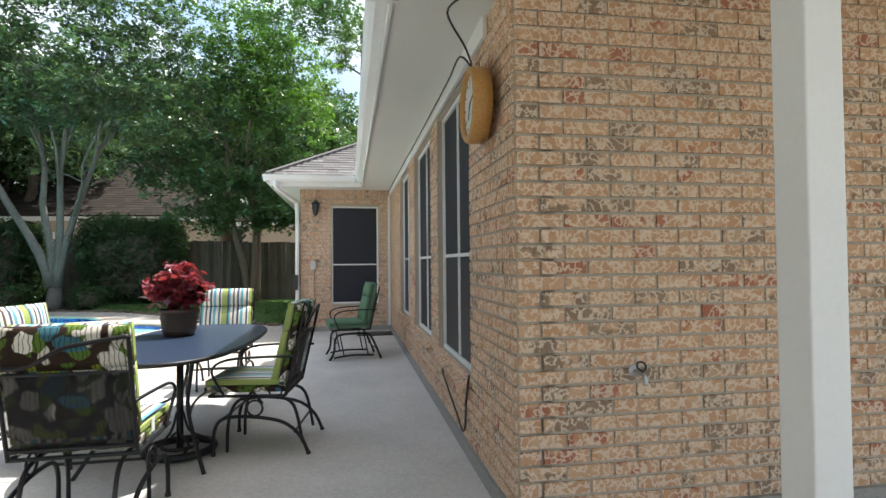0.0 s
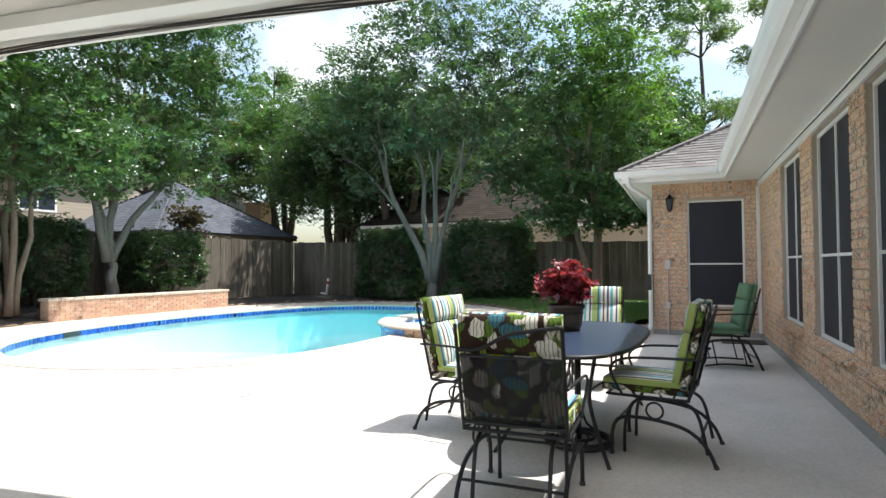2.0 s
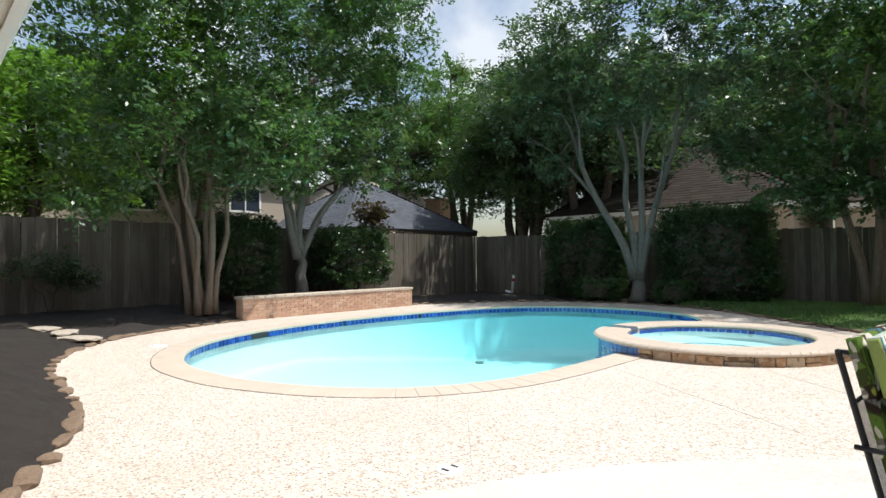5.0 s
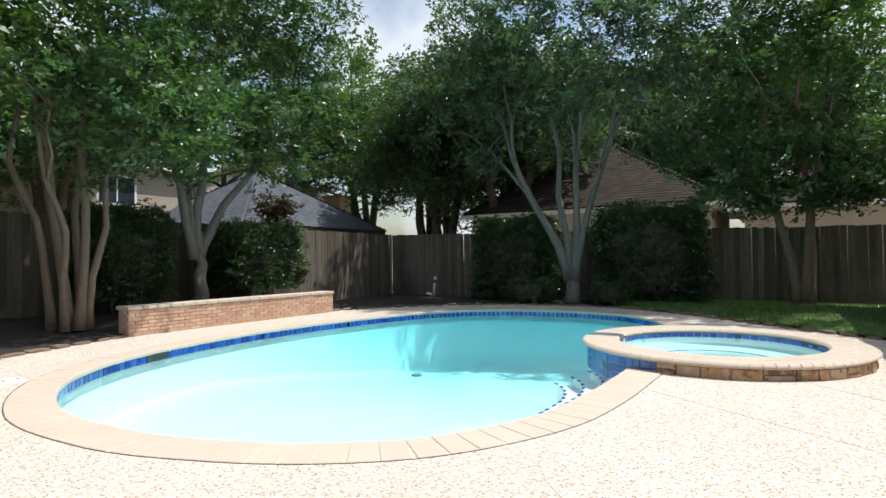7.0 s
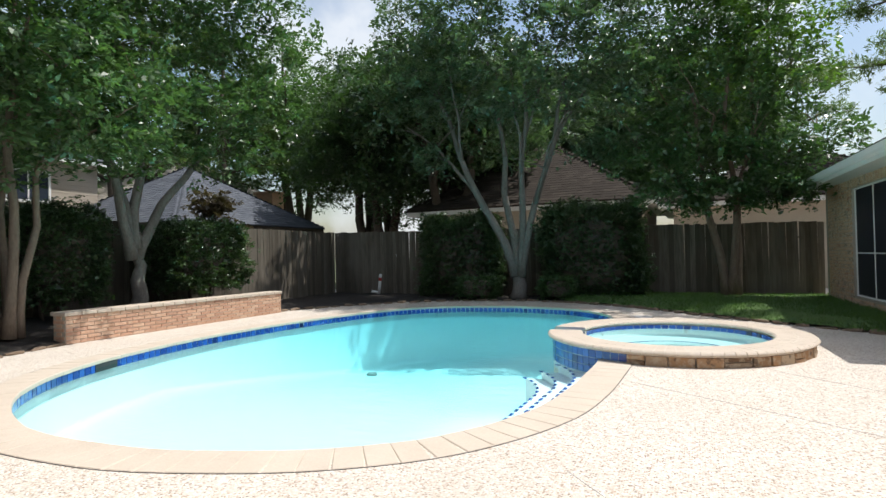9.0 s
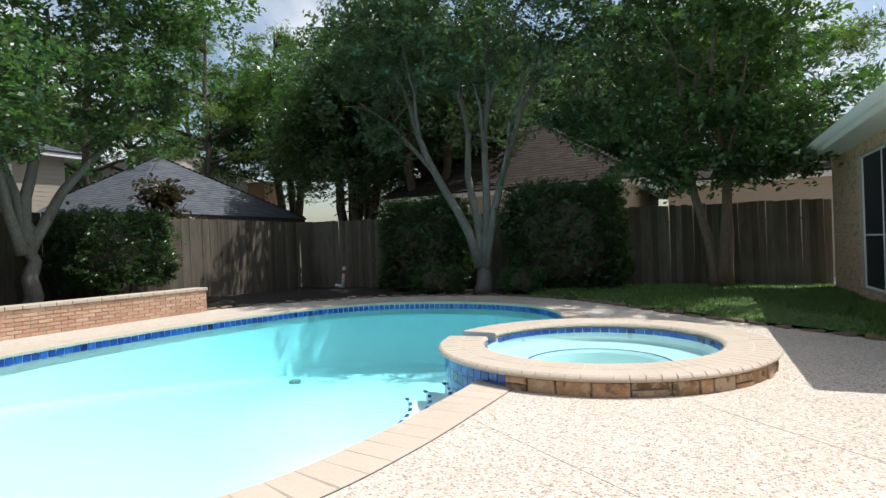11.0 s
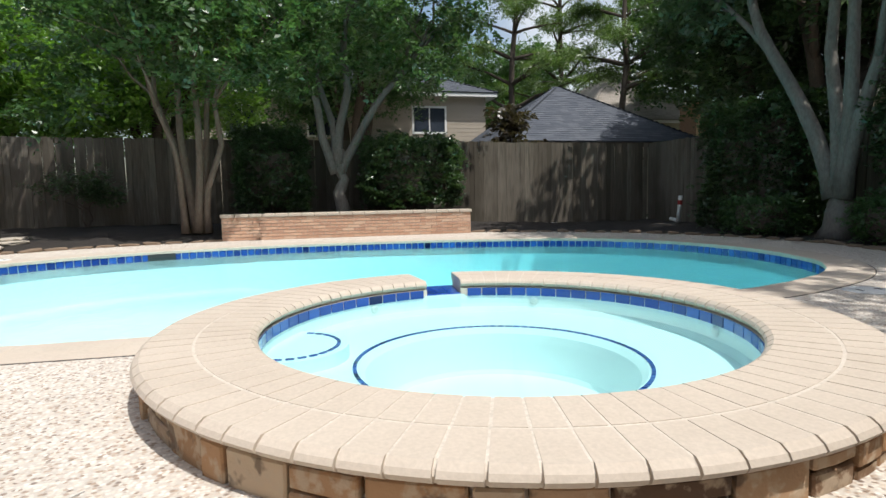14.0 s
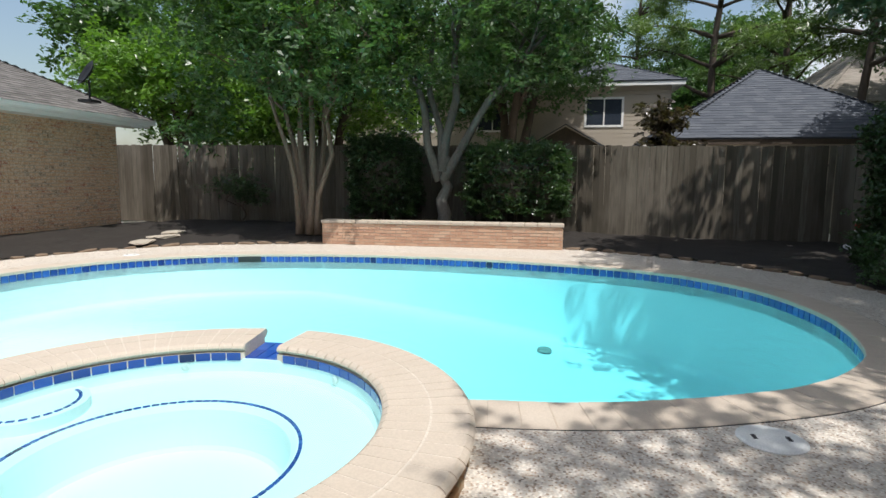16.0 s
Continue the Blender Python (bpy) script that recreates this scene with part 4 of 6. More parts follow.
# inner tile band
SPA_WATER_Z = 0.076
nt_in = 70
z1 = SPA_TOP - SPA_THICK - 0.006
inner_tile = mesh_of(arc_piece(SPA_IN + 0.004, SPA_IN + 0.014, z1 - 0.062, z1, -math.pi / nt_in + 0.0036, math.pi / nt_in - 0.0036, 2), "tile", TILE)
for k in range(nt_in):
    aa = 2 * math.pi * k / nt_in
    if abs((aa - GAP + math.pi) % (2 * math.pi) - math.pi) >= HALF:
        part("tile", inner_tile, None, spa, "", False, pose(0, 0, 0, 0, 0, math.degrees(aa)))
# spillway floor tiles
for i in range(3):
    for j in range(2):
        part("tile", arc_piece(SPA_IN + 0.02 + j * 0.19, SPA_IN + 0.02 + j * 0.19 + 0.18, 0.078, 0.086, GAP - HALF + i * HALF * 2 / 3 + 0.004, GAP - HALF + (i + 1) * HALF * 2 / 3 - 0.004, 1), TILE, spa)
# bowl: wall, bench, well
prof = [(SPA_IN + 0.012, 0.075), (SPA_IN + 0.008, -0.03), (SPA_IN - 0.03, -0.065), (0.85, -0.08), (0.80, -0.085), (0.765, -0.12), (0.755, -0.17), (0.735, -0.37), (0.72, -0.40), (0.02, -0.41)]
bowl = lathe(prof, 96)
part("bowl", bowl, PLASTER, spa, "pale plaster bowl with a bench")
rng = random.Random(4)
CHIP = mesh_of(box_bm(-0.011, 0.011, -0.023, 0.023, -0.003, 0.004), "mosaic", TILE)
for k in range(92):
    aa = 2 * math.pi * k / 92
    part("mosaic", CHIP, None, spa, "", False, Matrix.Translation(polar(0.822, aa, -0.080)) @ pose(0, 0, 0, 0, 0, math.degrees(aa)))
sa = radians(-107)
bm = bmesh.new()
cs = polar(1.24, sa)
rim = [cs + polar(0.36, sa + math.pi - 1.75 + 3.5 * k / 16) for k in range(17)]
lo = [bm.verts.new((p.x, p.y, -0.10)) for p in rim] + [bm.verts.new(polar(SPA_IN + 0.01, sa, -0.10))]
hi = [bm.verts.new((p.x, p.y, 0.0)) for p in rim] + [bm.verts.new(polar(SPA_IN + 0.01, sa, 0.0))]
bm.faces.new(hi)
for k in range(len(hi)):
    bm.faces.new((lo[k], lo[(k + 1) % len(lo)], hi[(k + 1) % len(lo)], hi[k]))
bmesh.ops.recalc_face_normals(bm, faces=list(bm.faces))
part("step", bm, PLASTER, spa, "rounded white entry step under water")
for k in range(14):
    aa = sa + math.pi - 1.4 + 2.8 * k / 13
    p = cs + polar(0.30, aa)
    part("mosaic", CHIP, None, spa, "", False, Matrix.Translation((p.x, p.y, 0.002)) @ pose(0, 0, 0, 0, 0, math.degrees(aa)))
for da in (-0.55, 0.45, 1.6, -1.7, 2.6):
    bmj = lathe([(0.005, 0.012), (0.02, 0.012), (0.034, 0.0)], 12)
    part("jet", bmj, PLASTIC_WHITE, spa, "white jet fitting", False, Matrix.Translation(polar(SPA_IN + 0.004, GAP + da, 0.02)) @ pose(0, 0, 0, 0, 0, math.degrees(GAP + da)) @ pose(0, 0, 0, 0, -90, 0))
bm = bmesh.new()
bm.faces.new([bm.verts.new(polar(SPA_IN + 0.003, 2 * math.pi * k / 72, SPA_WATER_Z)) for k in range(72)])
part("water", bm, SPA_WATER, spa, "still clear spa water")
# ---- planting beds, lawn, edging ----
def sheet_between(A, B, k, z_of, n=70):
    A, B = [Vector((*p, 0)) for p in A], [Vector((*p, 0)) for p in B]

    def along(P):
        P = spline(P, 8)
        seg = [0]
        for a, b in zip(P, P[1:]):
            seg.append(seg[-1] + (b - a).length)
        out = []
        for i in range(n):
            want = seg[-1] * i / (n - 1)
            j = max(0, min(len(P) - 2, next((q - 1 for q in range(1, len(seg)) if seg[q] >= want - 1e-9), len(P) - 2)))
            out.append(P[j].lerp(P[j + 1], (want - seg[j]) / max(1e-9, seg[j + 1] - seg[j])))
        return out
    a, b = along(A), along(B)
    bmx = bmesh.new()
    grid = []
    for i in range(n):
        row = []
        for j in range(k + 1):
            p = a[i].lerp(b[i], j / k)
            row.append(bmx.verts.new((p.x, p.y, z_of(p, j / k))))
        grid.append(row)
    for i in range(n - 1):
        for j in range(k):
            bmx.faces.new((grid[i][j], grid[i][j + 1], grid[i + 1][j + 1], grid[i + 1][j]))
    bmesh.ops.recalc_face_normals(bmx, faces=list(bmx.faces))
    return bmx, a


def bed_z(p, s):
    lift = 0.26 * max(0.0, min(1.0, (17.0 - p.y) / 6.0)) * min(1.0, s * 1.6)
    return 0.03 + lift + 0.05 * noise.noise(p * 2.2) * min(1, s * 4) + 0.02 * noise.noise(p * 9.0)


EDGE_L = ((-5.55, 1.85), (-6.4, 2.3), (-7.17, 2.67), (-8.1, 3.02), (-9.4, 3.22), (-10.8, 3.35), (-12.4, 3.9), (-13.6, 4.8), (-14.3, 5.9), (-14.75, 7.2), (-14.95, 8.0), (-15.1, 10), (-15.2, 12), (-15.15, 13.6), (-14.6, 14.9), (-13.6, 16.2), (-12.4, 17.2), (-11.0, 17.75), (-9.4, 17.9), (-8.2, 17.6))
BACK_L = ((-5.55, 1.58), (-7.0, 1.62), (-9.0, 1.7), (-11.5, 1.78), (-13.5, 1.85), (-15.6, 1.9), (-17.0, 2.2), (-17.97, 3.2), (-17.97, 6.0), (-17.97, 9.0), (-17.97, 12), (-17.97, 15), (-17.97, 17.5), (-17.9, 20.2), (-15.0, 20.15), (-12.5, 20.05), (-10.5, 19.95), (-8.2, 19.85))
bm, edge_pts = sheet_between(EDGE_L, BACK_L, 22, bed_z, 200)
tagged(part("planting_bed", bm, MULCH, None, "", True), "bare black mulch planting bed along the fence", "planting bed", kind="structure")
EDGE_G = ((-8.2, 17.6), (-6.9, 16.9), (-5.6, 15.8), (-4.7, 14.9), (-3.7, 14.0), (-2.75, 13.2), (-2.1, 12.7))
BACK_G = ((-8.2, 19.85), (-6.5, 19.8), (-5.0, 19.75), (-3.6, 19.7), (-1.85, 19.6), (-1.75, 17.0), (-1.55, 13.6))


def lawn_z(p, s):
    return 0.05 + 0.09 * min(1, s * 4) + 0.02 * noise.noise(p * 1.2)


bm, edge_g = sheet_between(EDGE_G, BACK_G, 16, lawn_z, 60)
tagged(part("lawn", bm, TURF, None, "", True), "green lawn sloping up to the fence", "lawn", kind="structure")


def blades(name, points, h, material, label):
    rng = np.random.default_rng(9)
    n = len(points)
    P = np.array(points)
    a = rng.uniform(0, 2 * np.pi, n)
    hh = h * rng.uniform(0.5, 1.2, n)
    side = np.stack([np.cos(a), np.sin(a), np.zeros(n)], 1) * 0.007
    lean = np.stack([rng.normal(0, 0.4, n), rng.normal(0, 0.4, n), np.ones(n)], 1) * hh[:, None]
    V = np.stack([P - side, P + side, P + lean], 1).reshape(-1, 3)
    me = bpy.data.meshes.new(name)
    me.from_pydata(V.tolist(), [], np.arange(3 * n).reshape(-1, 3).tolist())
    me.materials.append(material)
    return tagged(new(name, me), label, "grass", kind="stuff")


rng = random.Random(8)
tufts = []
G_A, G_B = spline([(*p, 0) for p in EDGE_G], 10), spline([(*p, 0) for p in BACK_G], 10)
for _ in range(26000):
    i, s = rng.randrange(len(G_A)), rng.random()
    p = G_A[i].lerp(G_B[min(i, len(G_B) - 1)], s) + Vector((rng.uniform(-0.1, 0.1), rng.uniform(-0.1, 0.1), 0))
    tufts.append((p.x, p.y, lawn_z(p, s) - 0.005))
blades("grass", tufts, 0.06, leaf_mat("grass_blade", (0.05, 0.11, 0.02), (0.12, 0.22, 0.05)), "short mown lawn grass")


def rock_bm(sx, sy, sz, seed):
    bmr = bmesh.new()
    bmesh.ops.create_icosphere(bmr, subdivisions=2, radius=1)
    for v in bmr.verts:
        k = 1 + 0.28 * noise.noise(v.co * 1.6 + Vector((seed * 3.1, seed, 0)))
        c = v.co * k
        v.co = Vector((math.copysign(min(abs(c.x), 0.8), c.x) * sx, math.copysign(min(abs(c.y), 0.8), c.y) * sy, math.copysign(min(abs(c.z), 0.7), c.z) * sz))
    return bmr


ROCKS = [mesh_of(rock_bm(0.18, 0.085, 0.06, s), "stone", STONE) for s in range(7)]
edging = thing("stone_edging", pose(0, 0, 0), "low edging of rough brown stones round the bed", "edging")
rng = random.Random(21)
cand, run = [], 0.0
for a, b in zip(edge_pts, edge_pts[1:]):
    run += (b - a).length
    if run > 0.27 and not (8.0 < b.y < 13.7 and b.x < -14.5):
        cand.append((b, b - a))
        run = 0.0
for a, b in zip(edge_g, edge_g[1:]):
    run += (b - a).length
    if run > 0.27:
        cand.append((b, b - a))
        run = 0.0
for p, d in cand:
    part("stone", rng.choice(ROCKS), None, edging, "", False, Matrix.Translation((p.x, p.y, 0.01 + rng.uniform(-0.012, 0.012))) @ pose(0, 0, 0, rng.uniform(-8, 8), rng.uniform(-8, 8), math.degrees(math.atan2(d.y, d.x)) + rng.uniform(-12, 12)) @ Matrix.Diagonal((rng.uniform(0.75, 1.45), rng.uniform(0.8, 1.5), rng.uniform(0.6, 1.1), 1)))


# ---- trees ----
def foliage(name, twigs, leaves, size, spread, material, parent=None, droop=0.3, seed=0, label="", narrow=0.5):
    """twigs: (n, 3) points; each carries a flat spray of leaves that share a tilt."""
    rng = np.random.default_rng(seed)
    T = np.asarray(twigs, float)
    n = len(T) * leaves
    d = rng.normal(0, 1, (len(T), 3))
    d[:, 2] = d[:, 2] * 0.55 - droop
    d /= np.linalg.norm(d, axis=1)[:, None]
    up = rng.normal(0, 0.42, (len(T), 3))
    up[:, 2] += 1.0
    side = np.cross(d, up)
    side /= np.linalg.norm(side, axis=1)[:, None]
    t = rng.uniform(0, 1, (len(T), leaves))
    off = rng.choice((-1.0, 1.0), (len(T), leaves)) * size * rng.uniform(0.3, 0.75, (len(T), leaves))
    C = T[:, None, :] + d[:, None, :] * t[..., None] * spread + side[:, None, :] * off[..., None] + rng.normal(0, spread * 0.09, (len(T), leaves, 3))
    C = C.reshape(n, 3)
    nrm = np.repeat(up, leaves, 0) + rng.normal(0, 0.38, (n, 3))
    nrm /= np.linalg.norm(nrm, axis=1)[:, None]
    ax = np.repeat(d, leaves, 0) * 0.7 + (side[:, None, :] * np.sign(off)[..., None]).reshape(n, 3) + rng.normal(0, 0.35, (n, 3))
    ax -= nrm * (ax * nrm).sum(1)[:, None]
    ax /= np.linalg.norm(ax, axis=1)[:, None]
    bx = np.cross(nrm, ax)
    s = size * rng.uniform(0.6, 1.25, n)[:, None]
    fold = nrm * s * 0.16
    V = np.stack([C - ax * s * 0.5, C + bx * s * 0.5 * narrow + fold - ax * s * 0.05, C + ax * s * 0.5, C - bx * s * 0.5 * narrow + fold - ax * s * 0.05], 1).reshape(-1, 3)
    me = bpy.data.meshes.new(name)
    me.vertices.add(4 * n)
    me.vertices.foreach_set("co", V.ravel())
    me.loops.add(4 * n)
    me.loops.foreach_set("vertex_index", np.arange(4 * n, dtype=np.int32))
    me.polygons.add(n)
    me.polygons.foreach_set("loop_start", np.arange(0, 4 * n, 4, dtype=np.int32))
    me.polygons.foreach_set("loop_total", np.full(n, 4, dtype=np.int32))
    me.update()
    me.materials.append(material)
    return part(name, me, None, parent, label)


def lobe_points(lobes, density, seed, shell=0.45, gaps=0.0):
    """Points in the lobes; gaps thins them into boughs with open air between."""
    rng = np.random.default_rng(seed)
    out = []
    for cx, cy, cz, rx, ry, rz in lobes:
        n = int(density * (rx * ry + ry * rz + rx * rz))
        v = rng.normal(0, 1, (n, 3))
        v /= np.linalg.norm(v, axis=1)[:, None]
        r = shell + (1 - shell) * rng.uniform(0, 1, n) ** 0.7
        r *= 1 + 0.18 * np.sin(v[:, 0] * 5 + cx) * np.cos(v[:, 2] * 4 + cy)
        out.append(np.array((cx, cy, cz)) + v * r[:, None] * np.array((rx, ry, rz)))
    P = np.concatenate(out)
    if gaps:
        q = P * 3.1 + seed * 1.7
        w = np.sin(q[:, 0] + 1.3 * np.sin(q[:, 2] * 0.8)) + np.sin(q[:, 1] * 1.1 + 1.1 * np.sin(q[:, 0] * 0.7)) + 1.3 * np.sin(q[:, 2] * 1.9 + 1.2 * np.sin(q[:, 1] * 0.9))
        P = P[w > -0.6 + gaps * rng.uniform(0.5, 1.0, len(P))]
    return P


def limb(p, q, bend, seed, k=6):
    rng = random.Random(seed)
    p, q = Vector(p), Vector(q)
    out = []
    for i in range(k + 1):
        t = i / k
        w = math.sin(math.pi * t)
        out.append(p.lerp(q, t) + Vector((rng.uniform(-1, 1), rng.uniform(-1, 1), 0)) * bend * w * 0.5 + Vector((0, 0, bend * 0.5 * w)))
    return out


def tree(base, stems, lobes, bark, leaf, label, density=120, leaves=14, size=0.13, spread=0.5, seed=1, twigs=True, category="tree", leaf2=None, lobes2=None, shell=0.45, narrow=0.5, gaps=0.12):
    """stems: (foot offset, top, radius, [branches (start fraction, tip)]); all from the base."""
    tr = thing("tree", pose(*base), label, category)
    bmt = bmesh.new()
    pick = random.Random(seed)
    for k, (f, t, r, branches) in enumerate(stems):
        pts = spline(limb(f, t, 0.35, seed * 31 + k), 2)
        n = len(pts)
        flare = [r * (1.35 if i == 0 else 1.0) * (1 - 0.72 * i / (n - 1)) for i in range(n)]
        tube(bmt, pts, flare, 9)
        for j, (fr, tip) in enumerate(branches):
            s = pts[int(fr * (n - 1))]
            br = limb(s, tip, 0.3, seed * 57 + k * 7 + j, 5)
            rb = r * (1 - 0.72 * fr) * 0.75
            tube(bmt, br, [rb * (1 - 0.8 * i / 5) for i in range(6)], 6)
            for u in range(3 if twigs else 0):
                q = br[pick.randrange(2, 6)]
                e = q + Vector((pick.uniform(-1, 1), pick.uniform(-1, 1), pick.uniform(0.1, 1.0))) * 1.1
                tube(bmt, limb(q, e, 0.15, seed + u, 3), [rb * 0.35, rb * 0.28, rb * 0.2, rb * 0.1], 5)
    part("trunk", bmt, bark, tr, "", True)
    foliage("crown", lobe_points(lobes, density, seed, shell, gaps), leaves, size, spread, leaf, tr, seed=seed, narrow=narrow)
    if lobes2:
        foliage("crown", lobe_points(lobes2, density, seed + 5, shell, gaps), leaves, size, spread, leaf2, tr, seed=seed + 5, narrow=narrow)
    return tr


# grey-limbed tree in the back bed
tree((-9.9, 18.6, 0.02), [((0, 0, 0), (-0.1, 0.1, 2.1), 0.24, []),
                          ((-0.05, 0, 0.7), (-2.5, -0.5, 6.6), 0.15, [(0.45, (-3.4, -0.8, 5.6)), (0.6, (-1.6, -1.5, 7.2)), (0.75, (-3.2, 0.5, 7.8))]),
                          ((0.0, 0, 0.9), (-0.9, 0.2, 7.6), 0.13, [(0.5, (-0.2, -1.2, 7.0)), (0.7, (-1.6, 0.9, 8.6))]),
                          ((0.08, 0, 0.8), (0.5, -0.3, 7.4), 0.13, [(0.45, (0.3, -1.0, 6.5)), (0.65, (1.9, -0.6, 8.2))]),
                          ((0.1, 0, 0.7), (1.7, -0.2, 6.6), 0.13, [(0.4, (1.8, -1.2, 5.2)), (0.6, (2.9, 0.3, 7.3)), (0.7, (2.2, 0.8, 8.0))])],
     [(0, -0.3, 8.2, 3.6, 2.6, 2.6), (-2.9, -0.6, 6.9, 2.3, 2.1, 2.0), (2.8, -0.5, 7.0, 2.3, 2.0, 2.1), (0.2, -1.6, 6.2, 1.8, 1.2, 1.2), (-3.2, 0.2, 9.0, 2.0, 2.0, 1.8), (2.6, 0.3, 9.6, 2.2, 2.0, 1.8), (-0.2, 0, 11.0, 2.6, 2.2, 1.8), (0, 0.9, 5.4, 2.6, 0.9, 1.0), (-2.6, -0.7, 4.6, 1.0, 0.8, 0.5), (2.7, -0.6, 4.4, 1.0, 0.8, 0.5)],
     BARK, LEAF_BLUE, "grey-barked tree with several limbs and blue-green leaves", 34, 17, 0.155, 0.55, 2, shell=0.25)
# leafy double-stemmed tree on the lawn
tree((-4.0, 18.9, 0.12), [((-0.12, 0, 0), (-0.9, -0.1, 6.0), 0.12, [(0.4, (-2.3, -0.7, 4.2)), (0.6, (-1.9, 0.3, 6.2))]),
                          ((0.12, 0.05, 0), (0.8, 0, 6.6), 0.12, [(0.35, (1.9, -0.9, 4.2)), (0.6, (1.7, 0.4, 6.6))]),
                          ((0, -0.05, 0.1), (0.1, -0.5, 6.8), 0.10, [(0.4, (0.6, -1.6, 4.6)), (0.5, (-0.8, -1.5, 5.2))])],
     [(0, -0.4, 5.4, 2.7, 2.0, 2.2), (-1.9, -0.6, 4.0, 1.5, 1.3, 1.3), (1.7, -0.7, 4.1, 1.5, 1.3, 1.4), (0, -1.0, 3.4, 2.2, 1.0, 0.9), (-0.4, 0, 7.8, 2.4, 2.0, 2.0), (2.2, -2.4, 8.8, 2.0, 1.9, 1.5), (1.2, -0.9, 3.0, 1.2, 0.9, 0.7), (-0.2, -0.7, 2.75, 2.3, 1.1, 0.6), (1.9, -0.5, 2.9, 1.2, 1.0, 0.6)],
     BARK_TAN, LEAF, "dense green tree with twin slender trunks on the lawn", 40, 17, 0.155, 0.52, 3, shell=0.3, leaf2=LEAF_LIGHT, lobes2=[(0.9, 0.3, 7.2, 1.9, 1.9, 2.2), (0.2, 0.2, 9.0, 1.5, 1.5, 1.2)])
# crape myrtle by the side fence
tree((-15.7, 7.35, 0.16), [((-0.15, -0.2, 0), (-0.5, -1.1, 5.8), 0.085, [(0.5, (0.3, -2.6, 4.6))]), ((0.0, 0.05, 0), (-0.6, -0.6, 6.4), 0.10, [(0.5, (0.8, -0.9, 5.0)), (0.6, (-1.2, 0.2, 6.2))]),
                           ((0.16, 0.1, 0), (0.2, 0.5, 6.4), 0.095, [(0.5, (1.3, 0.6, 4.8))]), ((0.1, 0.3, 0), (0.3, 1.0, 5.4), 0.08, [(0.5, (1.2, 2.0, 4.4))]),
                           ((-0.1, 0.25, 0), (-0.6, 0.7, 6.2), 0.085, []), ((0.2, -0.15, 0), (0.5, -0.8, 5.0), 0.075, [(0.5, (1.4, -1.0, 4.4))])],
     [(0, -0.2, 5.9, 2.5, 2.8, 2.0), (0.6, -1.9, 4.4, 1.6, 1.6, 1.3), (0.8, 1.5, 4.2, 1.5, 1.6, 1.2), (1.3, -0.2, 4.6, 1.3, 1.8, 1.2), (-0.3, 0, 8.0, 2.2, 2.4, 1.8), (0.6, -2.4, 2.9, 1.0, 1.0, 0.7), (1.0, 0.7, 3.6, 1.2, 1.4, 0.8), (1.8, 0.4, 8.6, 2.2, 2.6, 1.6), (0.5, -2.6, 7.0, 2.0, 1.8, 1.7)],
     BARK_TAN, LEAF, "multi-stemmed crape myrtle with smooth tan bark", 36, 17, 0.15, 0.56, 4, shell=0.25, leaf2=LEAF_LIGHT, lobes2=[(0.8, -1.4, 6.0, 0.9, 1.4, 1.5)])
# grey tree behind the planter
tree((-16.6, 10.6, 0.22), [((0, 0, 0), (0, 0.1, 1.9), 0.20, []), ((0, 0.02, 1.3), (0.2, 2.6, 4.8), 0.13, [(0.6, (0.8, 3.0, 5.6)), (0.7, (-0.6, 2.6, 6.4))]), ((0, 0, 1.5), (-0.2, 0.7, 6.6), 0.13, [(0.5, (1.0, 0.2, 5.6))]),
                           ((0, -0.04, 1.3), (0.2, -1.5, 6.0), 0.12, [(0.5, (0.9, -2.2, 5.2))]), ((0, -0.04, 1.6), (-0.8, -0.6, 6.8), 0.10, [])],
     [(0, 0.4, 6.4, 2.2, 2.8, 2.0), (0.4, 2.6, 5.2, 1.6, 1.7, 1.3), (0.5, -1.6, 5.2, 1.5, 1.5, 1.4), (0.9, 0.5, 4.6, 1.2, 1.8, 0.9), (-0.3, 0.5, 8.6, 2.2, 2.6, 1.8), (0.8, 1.9, 3.9, 1.1, 1.4, 0.8), (0.8, -1.0, 3.8, 1.1, 1.3, 0.8), (1.6, 1.4, 9.6, 2.4, 2.6, 1.5), (0.4, 3.4, 7.4, 1.9, 1.9, 1.6), (-0.4, 3.0, 9.6, 2.4, 2.4, 1.6), (-0.6, -2.2, 9.4, 2.2, 2.2, 1.6)],
     BARK, LEAF, "grey-trunked spreading tree behind the planter", 36, 17, 0.155, 0.55, 5, shell=0.25)
# trees beyond the fence
DEEP = [((-20.6, 27.0), 3.6, 14.0, LEAF_DARK, 19), ((-8.5, 36.0), 5.0, 16, LEAF_BLUE, 22), ((-16.0, 37.0), 5.0, 16, LEAF_BLUE, 23), ((-27.0, 12.0), 3.8, 11.5, LEAF, 21), ((-14.6, 24.0), 4.4, 12.0, LEAF_DARK, 6), ((-18.4, 25.2), 3.8, 12.5, LEAF_DARK, 7), ((-12.5, 34.0), 5.0, 14, LEAF_BLUE, 8), ((-5.0, 34.0), 5.0, 14, LEAF, 9),
        ((-21.5, 0.5), 3.6, 8.0, LEAF_LIGHT, 12), ((-23.0, 5.0), 3.6, 9.5, LEAF_LIGHT, 13), ((-25.5, -3.0), 4.5, 11, LEAF, 14), ((-38.0, 3.0), 6.0, 15, LEAF, 15), ((-30.0, 33.0), 5.0, 18, LEAF, 16), ((-50.0, 26.0), 7.0, 16, LEAF, 17), ((-40.0, 10.0), 6.0, 16, LEAF, 18)]
